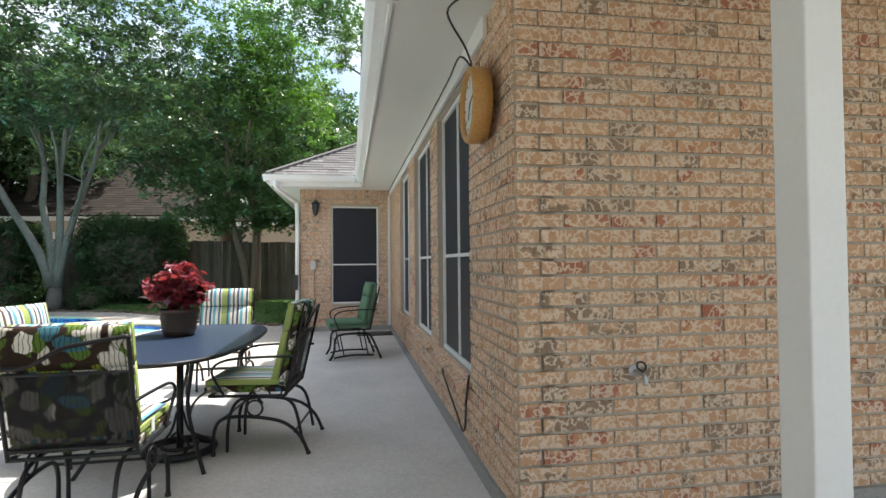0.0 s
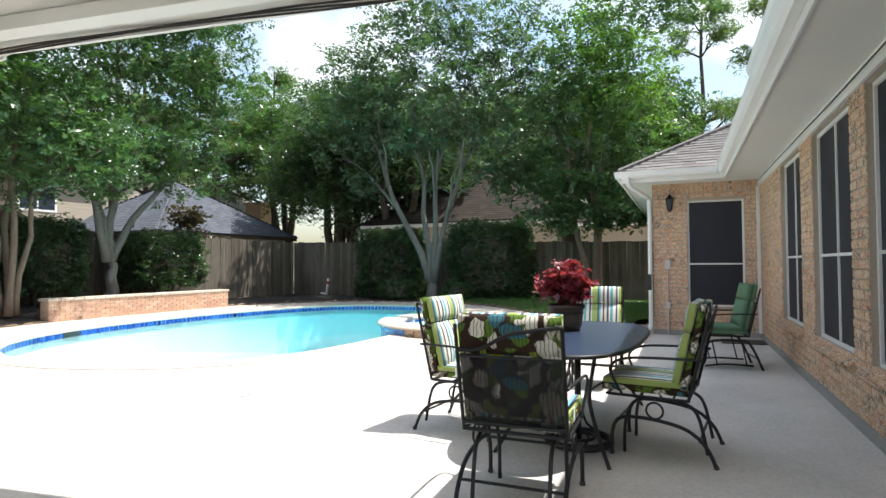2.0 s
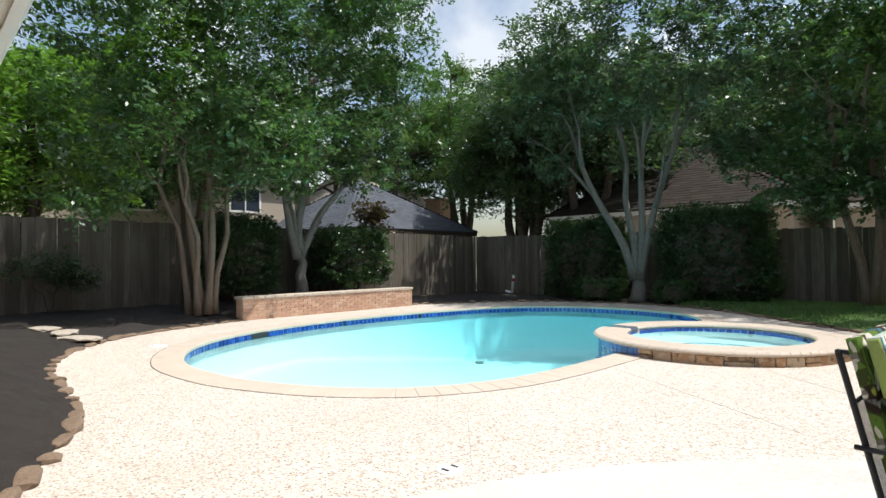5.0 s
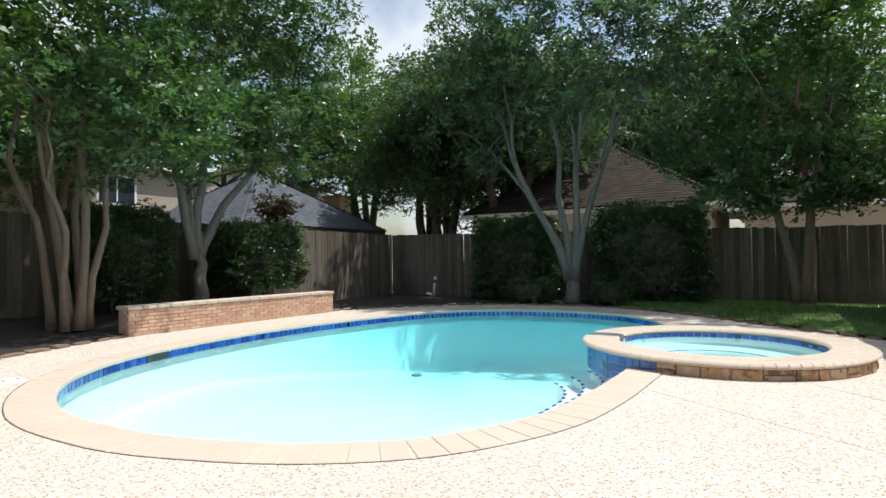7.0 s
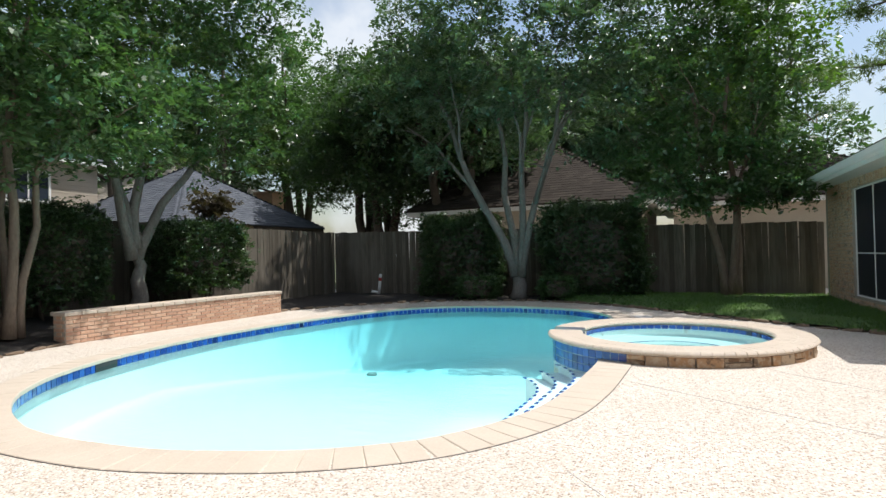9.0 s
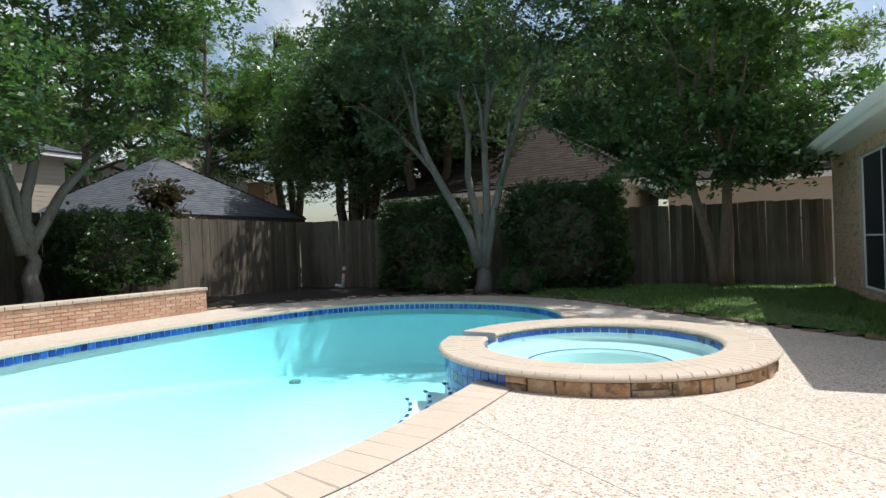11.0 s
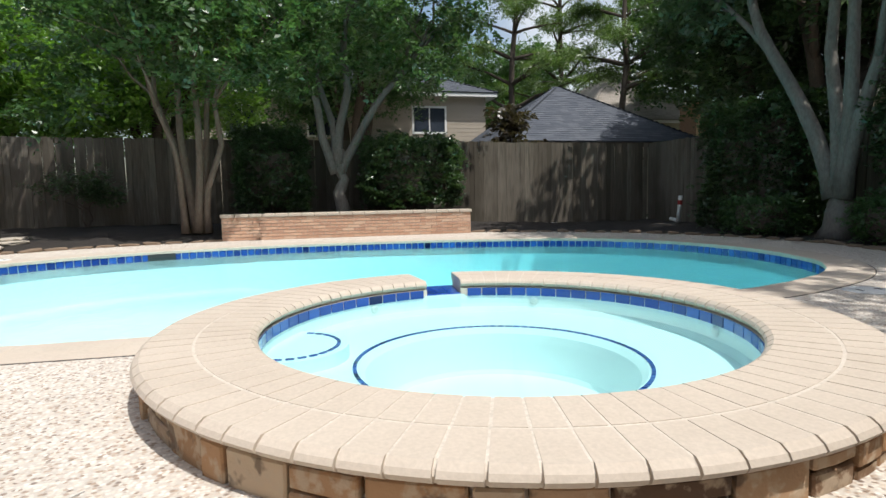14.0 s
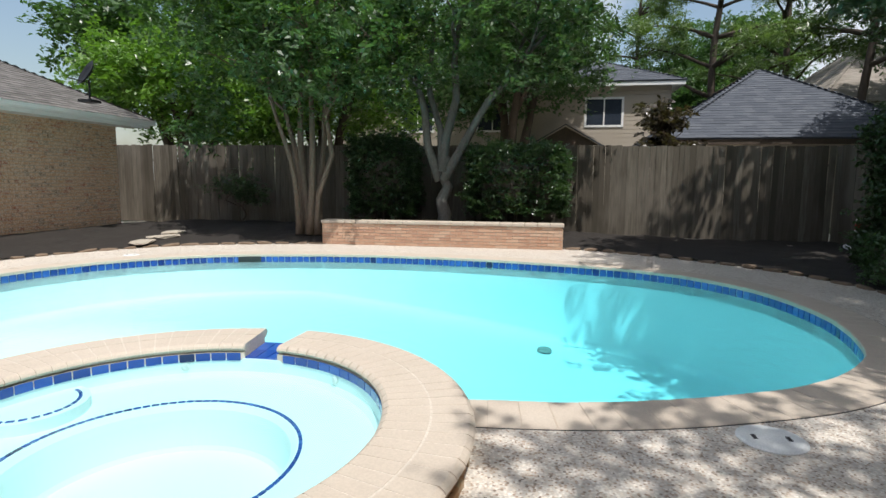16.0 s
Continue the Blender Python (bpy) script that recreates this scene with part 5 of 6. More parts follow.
for (x, y), r, h, leaf, sd in DEEP:
    rr = random.Random(sd)
    lobes = [(0, 0, h * 0.62, r, r, h * 0.26)]
    for k in range(6):
        a = k * 1.05 + rr.random()
        lobes.append((r * 0.62 * math.cos(a), r * 0.62 * math.sin(a), h * rr.uniform(0.36, 0.8), r * 0.55, r * 0.55, h * 0.15))
    tree((x, y, -0.05), [((0.1 * k, 0, 0), (r * 0.4 * math.cos(k * 2.1), r * 0.4 * math.sin(k * 2.1), h * 0.7), 0.13 + 0.012 * h, [(0.5, (r * 0.7 * math.cos(k * 2.1 + 1), r * 0.7 * math.sin(k * 2.1 + 1), h * 0.75))]) for k in range(3)],
         lobes, BARK_DARK, leaf, "leafy tree standing beyond the fence", 24 if r > 4 else 32, 16, 0.26 if r > 4 else 0.2, 0.8, sd, False, shell=0.3)
# tall pines
for (x, y), h, sd in (((-33.0, 21.5), 17, 31), ((-36.5, 26.0), 19, 32), ((-40.0, 33.0), 18, 33), ((-31.5, 27.5), 16, 34), ((3.2, 27.0), 15, 35), ((-1.0, 38.0), 17, 36), ((-34.0, 36.0), 18, 37), ((-47, 20), 18, 38)):
    rr = random.Random(sd)
    tips, lobes = [], []
    for k in range(22):
        z = h * rr.uniform(0.38, 1.0)
        a, l = rr.uniform(0, 6.28), (1.15 - z / h) * 4.2 + 0.6
        tip = (l * math.cos(a), l * math.sin(a), z + 0.4)
        tips.append((min(0.98, z / h), tip))
        lobes.append((*tip, 1.0, 1.0, 0.55))
        lobes.append((tip[0] * 0.6, tip[1] * 0.6, z + 0.3, 0.7, 0.7, 0.4))
    tree((x, y, -0.05), [((0, 0, 0), (0.2, 0.1, h), 0.24, tips)], lobes, BARK_DARK, LEAF_PINE, "tall pine with open feathery crown", 26, 16, 0.34, 0.55, sd, False, narrow=0.14, shell=0.1)


# ---- hedges and shrubs ----
def shrub(centre, sx, sy, sz, leaf, label, size=0.085, dens=760, seed=1, z0=0.05, name="hedge"):
    sh = thing(name, pose(centre[0], centre[1], z0), label, "shrub" if name != "hedge" else "hedge")
    rr = np.random.default_rng(seed)
    n = int(dens * (sx * sz * 2 + sy * sz * 2 + sx * sy) / 4)
    v = rr.uniform(-1, 1, (n, 3))
    face = rr.integers(0, 5, n)
    v[face == 0, 0] = 1
    v[face == 1, 0] = -1
    v[face == 2, 1] = 1
    v[face == 3, 1] = -1
    v[face == 4, 2] = 1
    l = np.linalg.norm(v ** 4, axis=1) ** 0.25
    v = v / np.maximum(l, 0.4)[:, None] * (1 + rr.normal(0, 0.07, n))[:, None]
    v *= (1 + 0.07 * np.sin(v[:, 0] * 4.3 + seed) * np.sin(v[:, 2] * 3.7 + seed * 2) + 0.05 * np.sin(v[:, 1] * 7 + v[:, 2] * 6 + seed))[:, None]
    P = v * np.array((sx / 2, sy / 2, sz / 2)) + np.array((0, 0, sz / 2 + 0.03))
    core = bmesh.new()
    bmesh.ops.create_icosphere(core, subdivisions=3, radius=1)
    for vv in core.verts:
        q = vv.co / max(0.4, (abs(vv.co.x) ** 4 + abs(vv.co.y) ** 4 + abs(vv.co.z) ** 4) ** 0.25)
        q *= 0.80 + 0.1 * noise.noise(vv.co * 3)
        vv.co = Vector((q.x * sx / 2, q.y * sy / 2, q.z * sz / 2 + sz / 2))
    part("twig_core", core, BARK_DARK, sh, "", True)
    foliage("leaves", P, 9, size, 0.16, leaf, sh, 0.0, seed)
    if z0 > 0.3:
        for k in range(4):
            x, y = sx * 0.22 * math.cos(k * 1.7), sy * 0.22 * math.sin(k * 1.7)
            part("stem", tube_bm([(x * 0.5, y * 0.5, 0.1 - z0), (x * 0.8, y * 0.8, -0.1), (x, y, sz * 0.4)], [0.04, 0.03, 0.02], 6), BARK_DARK, sh, "", True)
    return sh


shrub((-17.0, 9.0), 1.5, 1.5, 1.95, LEAF_DARK, "dark green clipped hedge against the fence", seed=41, z0=0.55)
shrub((-16.7, 12.5), 1.4, 2.2, 1.7, LEAF_DARK, "dark green clipped hedge against the fence", seed=42, z0=0.6)
shrub((-12.0, 19.15), 2.4, 1.3, 2.5, LEAF_DARK, "dark green clipped hedge against the fence", seed=43)
shrub((-7.7, 19.05), 2.7, 1.4, 2.65, LEAF_DARK, "tall dark green clipped hedge against the fence", seed=44)
shrub((-11.1, 18.2), 1.1, 0.8, 0.62, LEAF, "small rounded green bush", 0.06, 700, 45, name="bush")
shrub((-8.55, 18.2), 0.9, 0.8, 0.6, LEAF, "small rounded green bush", 0.06, 700, 46, name="bush")

# ---- patio furniture ----
def local(nt):
    return nt.nodes.new("ShaderNodeTexCoord").outputs["Object"]


def stripes(nt, b):
    sep = nt.nodes.new("ShaderNodeSeparateXYZ")
    nt.links.new(local(nt), sep.inputs[0])
    wrap = nt.nodes.new("ShaderNodeMath")
    wrap.operation = "MULTIPLY_ADD"
    wrap.inputs[1].default_value, wrap.inputs[2].default_value = 3.4, 20.0
    fr = nt.nodes.new("ShaderNodeMath")
    fr.operation = "FRACT"
    nt.links.new(sep.outputs[0], wrap.inputs[0])
    nt.links.new(wrap.outputs[0], fr.inputs[0])
    lime, cream, navy, teal, brown = (0.30, 0.38, 0.08), (0.72, 0.70, 0.58), (0.03, 0.05, 0.12), (0.10, 0.36, 0.42), (0.09, 0.06, 0.045)
    c = ramp(nt, fr.outputs[0], [(0.0, lime), (0.13, cream), (0.17, navy), (0.24, cream), (0.34, teal), (0.44, cream), (0.49, navy), (0.57, cream), (0.66, brown), (0.72, cream), (0.8, teal), (0.86, navy), (0.92, lime)])
    c.node.color_ramp.interpolation = "CONSTANT"
    w = noise_tex(nt, coords(nt), 400, 2)
    nt.links.new(mix(nt, 0.12, c, ramp(nt, w, [(0.3, (0.1, 0.1, 0.1)), (0.7, (0.9, 0.9, 0.9))])), b.inputs["Base Color"])
    bump(nt, b, w, 0.3, 0.002)


def floral(nt, b):
    v = local(nt)
    vo = node(nt, "ShaderNodeTexVoronoi", Scale=9.5)
    warp = nt.nodes.new("ShaderNodeVectorMath")
    warp.operation = "MULTIPLY_ADD"
    nz = node(nt, "ShaderNodeTexNoise", Scale=6.0, Detail=2.0)
    nt.links.new(v, nz.inputs["Vector"])
    nt.links.new(nz.outputs["Color"], warp.inputs[0])
    warp.inputs[1].default_value = (0.26, 0.26, 0.26)
    nt.links.new(v, warp.inputs[2])
    nt.links.new(warp.outputs[0], vo.inputs["Vector"])
    sep = nt.nodes.new("ShaderNodeSeparateColor")
    nt.links.new(vo.outputs["Color"], sep.inputs[0])
    hue = ramp(nt, sep.outputs[0], [(0.0, (0.10, 0.17, 0.03)), (0.25, (0.30, 0.34, 0.05)), (0.36, (0.66, 0.63, 0.54)), (0.56, (0.05, 0.15, 0.19)), (0.66, (0.09, 0.16, 0.03)), (0.82, (0.035, 0.022, 0.016)), (0.9, (0.55, 0.52, 0.44))])
    hue.node.color_ramp.interpolation = "CONSTANT"
    petal = node(nt, "ShaderNodeTexWave", Scale=14.0, Distortion=7.0)
    nt.links.new(v, petal.inputs["Vector"])
    rim = ramp(nt, vo.outputs["Distance"], [(0.52, (0, 0, 0)), (0.60, (1, 1, 1))])
    c = mix(nt, rim, hue, (0.035, 0.022, 0.016))
    c = mix(nt, ramp(nt, petal.outputs["Fac"], [(0.82, (0, 0, 0)), (0.88, (0.7, 0.7, 0.7))]), c, (0.035, 0.022, 0.016))
    nt.links.new(c, b.inputs["Base Color"])
    bump(nt, b, noise_tex(nt, coords(nt), 400, 2), 0.3, 0.002)


STRIPE, FLORAL = mat("striped_fabric", stripes, 0.9, 0, 0.1), mat("floral_fabric", floral, 0.9, 0, 0.1)
GREEN_CLOTH = mottled("green_fabric", (0.09, 0.17, 0.10), (0.14, 0.24, 0.15), 3, 300, 0.9, 0.2, 0.002, spec=0.1)


def net(nt, b):
    b.inputs["Base Color"].default_value = (0.02, 0.02, 0.021, 1)
    out = nt.nodes["Material Output"]
    tr = nt.nodes.new("ShaderNodeBsdfTransparent")
    wv1 = node(nt, "ShaderNodeTexWave", Scale=55.0)
    wv1.bands_direction = "DIAGONAL"
    nt.links.new(local(nt), wv1.inputs["Vector"])
    mx = nt.nodes.new("ShaderNodeMixShader")
    nt.links.new(ramp(nt, wv1.outputs["Fac"], [(0.3, (0.2, 0.2, 0.2)), (0.55, (0.72, 0.72, 0.72))]), mx.inputs[0])
    nt.links.new(b.outputs[0], mx.inputs[1])
    nt.links.new(tr.outputs[0], mx.inputs[2])
    nt.links.new(mx.outputs[0], out.inputs[0])


NET = mat("iron_mesh", net, 0.5, 0.4)


def arc(c, r, a0, a1, k=8, plane="yz"):
    out = []
    for i in range(k + 1):
        a = radians(a0 + (a1 - a0) * i / k)
        u, v = r * math.cos(a), r * math.sin(a)
        out.append(Vector((c[0], c[1] + u, c[2] + v)) if plane == "yz" else Vector((c[0] + u, c[1] + v, c[2])))
    return out


def patio_chair(m, label, front, back, group, glider=False):
    """A cushioned iron armchair on a spring base; it looks to local +y."""
    ch = thing("glider_chair" if glider else "patio_chair", m, label, "chair", group)
    W, R = 0.29, 0.011
    tilt = pose(0, -0.25, 0.44, 13)
    for s in (-1, 1):
        x = s * W
        if glider:
            part("leg", tube_bm(spline([(x, 0.30, 0), (x, 0.24, 0.12), (x, 0.22, 0.30), (x, 0.12, 0.36), (x, -0.2, 0.36), (x, -0.30, 0.28), (x, -0.42, 0.0)], 5), 0.016), IRON, ch, "", True)
            part("leg", tube_bm(spline([(x * 0.9, 0.24, 0.03), (x * 0.9, 0.0, 0.06), (x * 0.9, -0.32, 0.05)], 4), 0.013), IRON, ch, "", True)
            part("hanger", tube_bm([(x, 0.16, 0.36), (x * 0.95, 0.10, 0.06)], 0.009), IRON, ch)
            part("hanger", tube_bm([(x, -0.18, 0.36), (x * 0.95, -0.24, 0.06)], 0.009), IRON, ch)
        else:
            part("leg", tube_bm(spline([(x, 0.24, 0), (x, 0.235, 0.16), (x, 0.19, 0.25), (x, 0.08, 0.275), (x, -0.10, 0.265), (x, -0.26, 0.225), (x, -0.37, 0.13), (x, -0.43, 0.0)], 5), 0.013), IRON, ch, "", True)
            part("leg", tube_bm(spline([(x * 0.72, 0.17, 0.0), (x * 0.72, 0.16, 0.22), (x * 0.72, 0.10, 0.36), (x * 0.72, -0.02, 0.395), (x * 0.72, -0.2, 0.39), (x * 0.72, -0.31, 0.32), (x * 0.72, -0.37, 0.06)], 5), 0.012), IRON, ch, "", True)
            part("ring", tube_bm(arc((x, -0.05, 0.333), 0.055, 0, 345, 16), 0.008, 5, True), IRON, ch, "", True)
            part("foot", tube_bm([(x, 0.24, 0.0), (x, 0.24, 0.02)], 0.018), CABLE, ch)
            part("foot", tube_bm([(x, -0.43, 0.0), (x, -0.425, 0.02)], 0.018), CABLE, ch)
        part("seat_rail", tube_bm([(x, 0.27, 0.42), (x, -0.26, 0.42)], R), IRON, ch)
        part("armrest", tube_bm(spline([(x * 1.06, -0.36, 0.70), (x * 1.12, -0.1, 0.70), (x * 1.14, 0.12, 0.685), (x * 1.14, 0.22, 0.64), (x * 1.10, 0.235, 0.57), (x * 1.02, 0.16, 0.42)], 5), 0.0095), IRON, ch, "", True)
        part("back_post", tube_bm([tilt @ Vector((x, -0.02, -0.02)), tilt @ Vector((x, -0.02, 0.60))], R), IRON, ch)
    part("stretcher", tube_bm([(-W, -0.33, 0.16), (W, -0.33, 0.16)], 0.009), IRON, ch)
    part("stretcher", tube_bm([(-W, 0.20, 0.24), (W, 0.20, 0.24)], 0.009), IRON, ch)
    part("seat_rail", tube_bm([(-W, 0.27, 0.42), (W, 0.27, 0.42)], R), IRON, ch)
    part("seat_rail", tube_bm([(-W, -0.26, 0.42), (W, -0.26, 0.42)], R), IRON, ch)
    part("back_rail", tube_bm(spline([tilt @ Vector(p) for p in ((-W, -0.02, 0.45), (-W * 0.5, -0.03, 0.47), (0, -0.03, 0.55), (W * 0.5, -0.03, 0.58), (W, -0.02, 0.60))], 5), R), IRON, ch, "", True)
    part("back_rail", tube_bm([tilt @ Vector((-W, -0.02, 0.03)), tilt @ Vector((W, -0.02, 0.03))], R), IRON, ch)
    part("back_rail", tube_bm([tilt @ Vector((-W, -0.02, 0.42)), tilt @ Vector((W, -0.02, 0.42))], 0.008), IRON, ch)
    part("back_mesh", box_bm(-W, W, -0.016, -0.010, 0.03, 0.42, m=None), NET, ch, "black expanded metal mesh", False, tilt)
    # cushions
    part("seat_cushion", rounded(0.56, 0.56, 0.055, 0.03, puff=0.015), front, ch, "", True, pose(0, 0.02, 0.485))
    part("seat_underside", rounded(0.57, 0.57, 0.06, 0.03, puff=0.01), back, ch, "", True, pose(0, 0.02, 0.435))
    for z0, h in ((0.06, 0.36), (0.43, 0.20)):
        part("back_cushion", rounded(0.55, h, 0.065, 0.03, puff=0.02), front, ch, "", True, tilt @ pose(0, 0.055, z0 + h / 2, -90))
        part("back_cover", rounded(0.57, h + 0.02, 0.06, 0.03, puff=0.012), back, ch, "", True, tilt @ pose(0, 0.0, z0 + h / 2, -90))
    part("tag", box_bm(0.285, 0.288, -0.05, 0.0, 0.46, 0.53), PLASTIC_WHITE, ch, "white sewn fabric tag")
    return ch


G = "chairs round the patio table"
S = 0.012
patio_chair(pose(-1.40, 3.22, S, 0, 0, 4), "black iron patio chair with floral and striped cushions", STRIPE, FLORAL, G)
patio_chair(pose(-0.80, 4.42, S, 0, 0, 86), "black iron patio chair with striped seat cushion", STRIPE, FLORAL, G)
patio_chair(pose(-2.16, 4.32, S, 0, 0, -94), "black iron patio chair with striped cushion in sun", STRIPE, FLORAL, G)
patio_chair(pose(-1.62, 6.42, S, 0, 0, 183), "black iron patio chair at the far end of the table", STRIPE, FLORAL, G)
patio_chair(pose(-0.32, 8.25, S, 0, 0, 100), "black iron glider chair with plain green cushions", GREEN_CLOTH, GREEN_CLOTH, "", True)

# table
table = thing("patio_table", pose(-1.42, 4.72, S), "dark patio table with rounded ends and iron legs", "table")


def oval(sx, sy, k=48, e=2.9):
    out = []
    for i in range(k):
        a = 2 * math.pi * i / k
        c, s = math.cos(a), math.sin(a)
        out.append(Vector((math.copysign(abs(c) ** (2 / e), c) * sx, math.copysign(abs(s) ** (2 / e), s) * sy, 0)))
    return out


bm = bmesh.new()
top = oval(0.52, 1.12)
vs = [bm.verts.new(p + Vector((0, 0, 0.755))) for p in top]
bm.faces.new(vs)
lo = [bm.verts.new(p + Vector((0, 0, 0.735))) for p in top]
bm.faces.new(lo[::-1])
for i in range(48):
    bm.faces.new((lo[i], lo[(i + 1) % 48], vs[(i + 1) % 48], vs[i]))
# blue of the reflected sky is mixed into the dark base colour
TABLETOP = mottled("table_top", (0.018, 0.030, 0.058), (0.034, 0.052, 0.09), 3, 400, 0.3, 0.3, 0.002, spec=0.5)
part("tabletop", bm, TABLETOP, table, "dark blue-black meshed table top, sky reflection put into its colour")
part("rim", tube_bm([p * 1.0 + Vector((0, 0, 0.742)) for p in oval(0.525, 1.125)], 0.016, 6, True), IRON, table, "", True)
for sx in (-1, 1):
    for sy in (-1, 1):
        part("leg", tube_bm(spline([(sx * 0.30, sy * 0.82, 0.735), (sx * 0.27, sy * 0.78, 0.6), (sx * 0.24, sy * 0.74, 0.40), (sx * 0.30, sy * 0.80, 0.2), (sx * 0.40, sy * 0.92, 0.0)], 6), 0.014), IRON, table, "", True)
    part("stretcher", tube_bm(spline([(sx * 0.26, -0.78, 0.33), (sx * 0.10, 0, 0.30), (sx * 0.26, 0.78, 0.33)], 6), 0.010), IRON, table, "", True)
stand = thing("umbrella_base", pose(-1.32, 4.25, S), "black iron umbrella base ring with scrolls", "umbrella base")
part("ring", tube_bm(arc((0, 0, 0.035), 0.23, 0, 350, 28, "xy"), 0.028, 7, True), IRON, stand, "", True)
part("ring", tube_bm(arc((0, 0, 0.06), 0.12, 0, 345, 20, "xy"), 0.012, 6, True), IRON, stand, "", True)
part("pole", tube_bm([(0, 0, 0.02), (0, 0, 0.74)], 0.024, 10), IRON, stand, "", True)
for k in range(4):
    a = k * math.pi / 2 + 0.4
    part("scroll", tube_bm(spline([(0.22 * math.cos(a), 0.22 * math.sin(a), 0.05), (0.15 * math.cos(a + 0.3), 0.15 * math.sin(a + 0.3), 0.09), (0.06 * math.cos(a), 0.06 * math.sin(a), 0.16), (0.02 * math.cos(a), 0.02 * math.sin(a), 0.30)], 5), 0.009), IRON, stand, "", True)

# coleus in a barrel pot
POT = mottled("barrel_pot", (0.035, 0.022, 0.016), (0.07, 0.045, 0.032), 6, 60, 0.6, 0.3, 0.004)
pot = thing("potted_plant", pose(-1.58, 5.0, 0.768), "red coleus in a brown barrel pot on the table", "potted plant")
part("pot", lathe([(0.0, 0.0), (0.115, 0.0), (0.135, 0.06), (0.145, 0.13), (0.15, 0.19), (0.162, 0.195), (0.162, 0.225), (0.145, 0.225), (0.14, 0.19), (0.0, 0.19)], 28), POT, pot, "", True)
for z, r in ((0.05, 0.134), (0.15, 0.15)):
    part("hoop", tube_bm(arc((0, 0, z), r, 0, 350, 28, "xy"), 0.006, 5, True), CABLE, pot, "", True)
rng = random.Random(12)
bm = bmesh.new()
for k in range(16):
    a = rng.uniform(0, 6.28)
    tube(bm, limb((0, 0, 0.19), (0.2 * math.cos(a) * rng.random(), 0.2 * math.sin(a) * rng.random(), rng.uniform(0.35, 0.6)), 0.05, k, 4), 0.006, 5)
part("stem", bm, BARK_TAN, pot)
foliage("leaves", lobe_points([(0, 0, 0.44, 0.17, 0.17, 0.15), (0.08, 0.02, 0.34, 0.14, 0.13, 0.10), (-0.08, -0.02, 0.36, 0.14, 0.13, 0.10)], 1000, 3, 0.3), 5, 0.085, 0.07, LEAF_RED, pot, 0.2, 3, narrow=0.75)

# ---- fixtures on the house ----
WOODY = mottled("clock_rim", (0.42, 0.21, 0.06), (0.55, 0.30, 0.10), 6, 60, 0.4, 0.1)
DIAL = mottled("clock_dial", (0.66, 0.66, 0.62), (0.74, 0.74, 0.70), 4, 60, 0.4, 0.02, speck=0.04)
cm = HOUSE @ pose(-0.10, 0.42, 2.28) @ pose(0, 0, 0, 0, 0, -1) @ pose(0, 0, 0, 0, -90, 0)
clock = thing("wall_clock", cm, "round wooden-rimmed wall clock on a bracket", "clock")
part("rim", lathe([(0.175, -0.05), (0.215, -0.05), (0.22, 0.0), (0.215, 0.05), (0.20, 0.062), (0.178, 0.05), (0.178, 0.03)], 48), WOODY, clock, "orange wooden rim", True)
part("dial", lathe([(0.0, 0.032), (0.178, 0.032)], 48), DIAL, clock, "pale dial")
part("back_plate", lathe([(0.0, -0.045), (0.178, -0.045)], 48), WOODY, clock)
for k in range(12):
    a = k * math.pi / 6
    part("tick", box_bm(-0.004, 0.004, 0.135, 0.16, 0.034, 0.036), CABLE, clock, "", False, pose(0, 0, 0, 0, 0, math.degrees(a)))
for a, l, w in ((62, 0.085, 0.006), (200, 0.13, 0.004)):
    part("clock_hand", box_bm(-w, w, -0.02, l, 0.038, 0.041), CABLE, clock, "", False, pose(0, 0, 0, 0, 0, a))
for k, txt in ((3, "12"), (9, "6")):
    cu = bpy.data.curves.new("numeral", "FONT")
    cu.body, cu.size, cu.align_x, cu.align_y = txt, 0.045, "CENTER", "CENTER"
    cu.materials.append(CABLE)
    ob = new("numeral", cu)
    ob.parent = clock
    a = radians(90 * (1 if k == 3 else -1))
    # the dial's up is local +x
    ob.matrix_basis = pose(0.115 if k == 3 else -0.115, 0, 0.036, 0, 0, -90)
part("bracket", box_bm(-0.09, 0.09, -0.02, 0.02, -0.098, -0.05), CABLE, clock, "black mounting bracket")

tap = thing("garden_tap", HOUSE @ pose(0.63, -0.012, 0.80), "brass garden tap on the brick wall", "tap")
part("body", tube_bm(spline([(0, 0, 0), (0, -0.06, 0), (0, -0.10, -0.01), (0, -0.11, -0.05)], 4), 0.013, 8), CHROME, tap, "", True)
part("flange", lathe([(0.0, 0.006), (0.03, 0.006), (0.034, 0.0)], 14), CHROME, tap, "", True, pose(0, 0, 0, 90))
part("wheel", tube_bm(arc((0, 0, 0), 0.024, 0, 340, 12, "xy"), 0.006, 5, True), CABLE, tap, "dark valve wheel", True, pose(0, -0.07, 0.035, 60))

lantern = thing("wall_lantern", HOUSE @ pose(-1.50, 8.735, 2.50), "dark bronze wall lantern", "lantern")
part("arm", tube_bm(spline([(0, 0, 0.1), (0, -0.08, 0.16), (0, -0.13, 0.12)], 5), 0.010), IRON, lantern, "", True)
part("plate", box_bm(-0.035, 0.035, -0.02, 0.0, 0.0, 0.14), IRON, lantern)
part("roof_cap", lathe([(0.005, 0.16), (0.02, 0.14), (0.085, 0.08), (0.085, 0.07)], 6), IRON, lantern, "", False, pose(0, -0.13, -0.02))
part("glass", lathe([(0.07, 0.07), (0.05, -0.10)], 6), GLASS_DARK, lantern, "smoked glass", False, pose(0, -0.13, -0.02))
part("base_cup", lathe([(0.055, -0.10), (0.03, -0.14), (0.004, -0.17)], 6), IRON, lantern, "", False, pose(0, -0.13, -0.02))

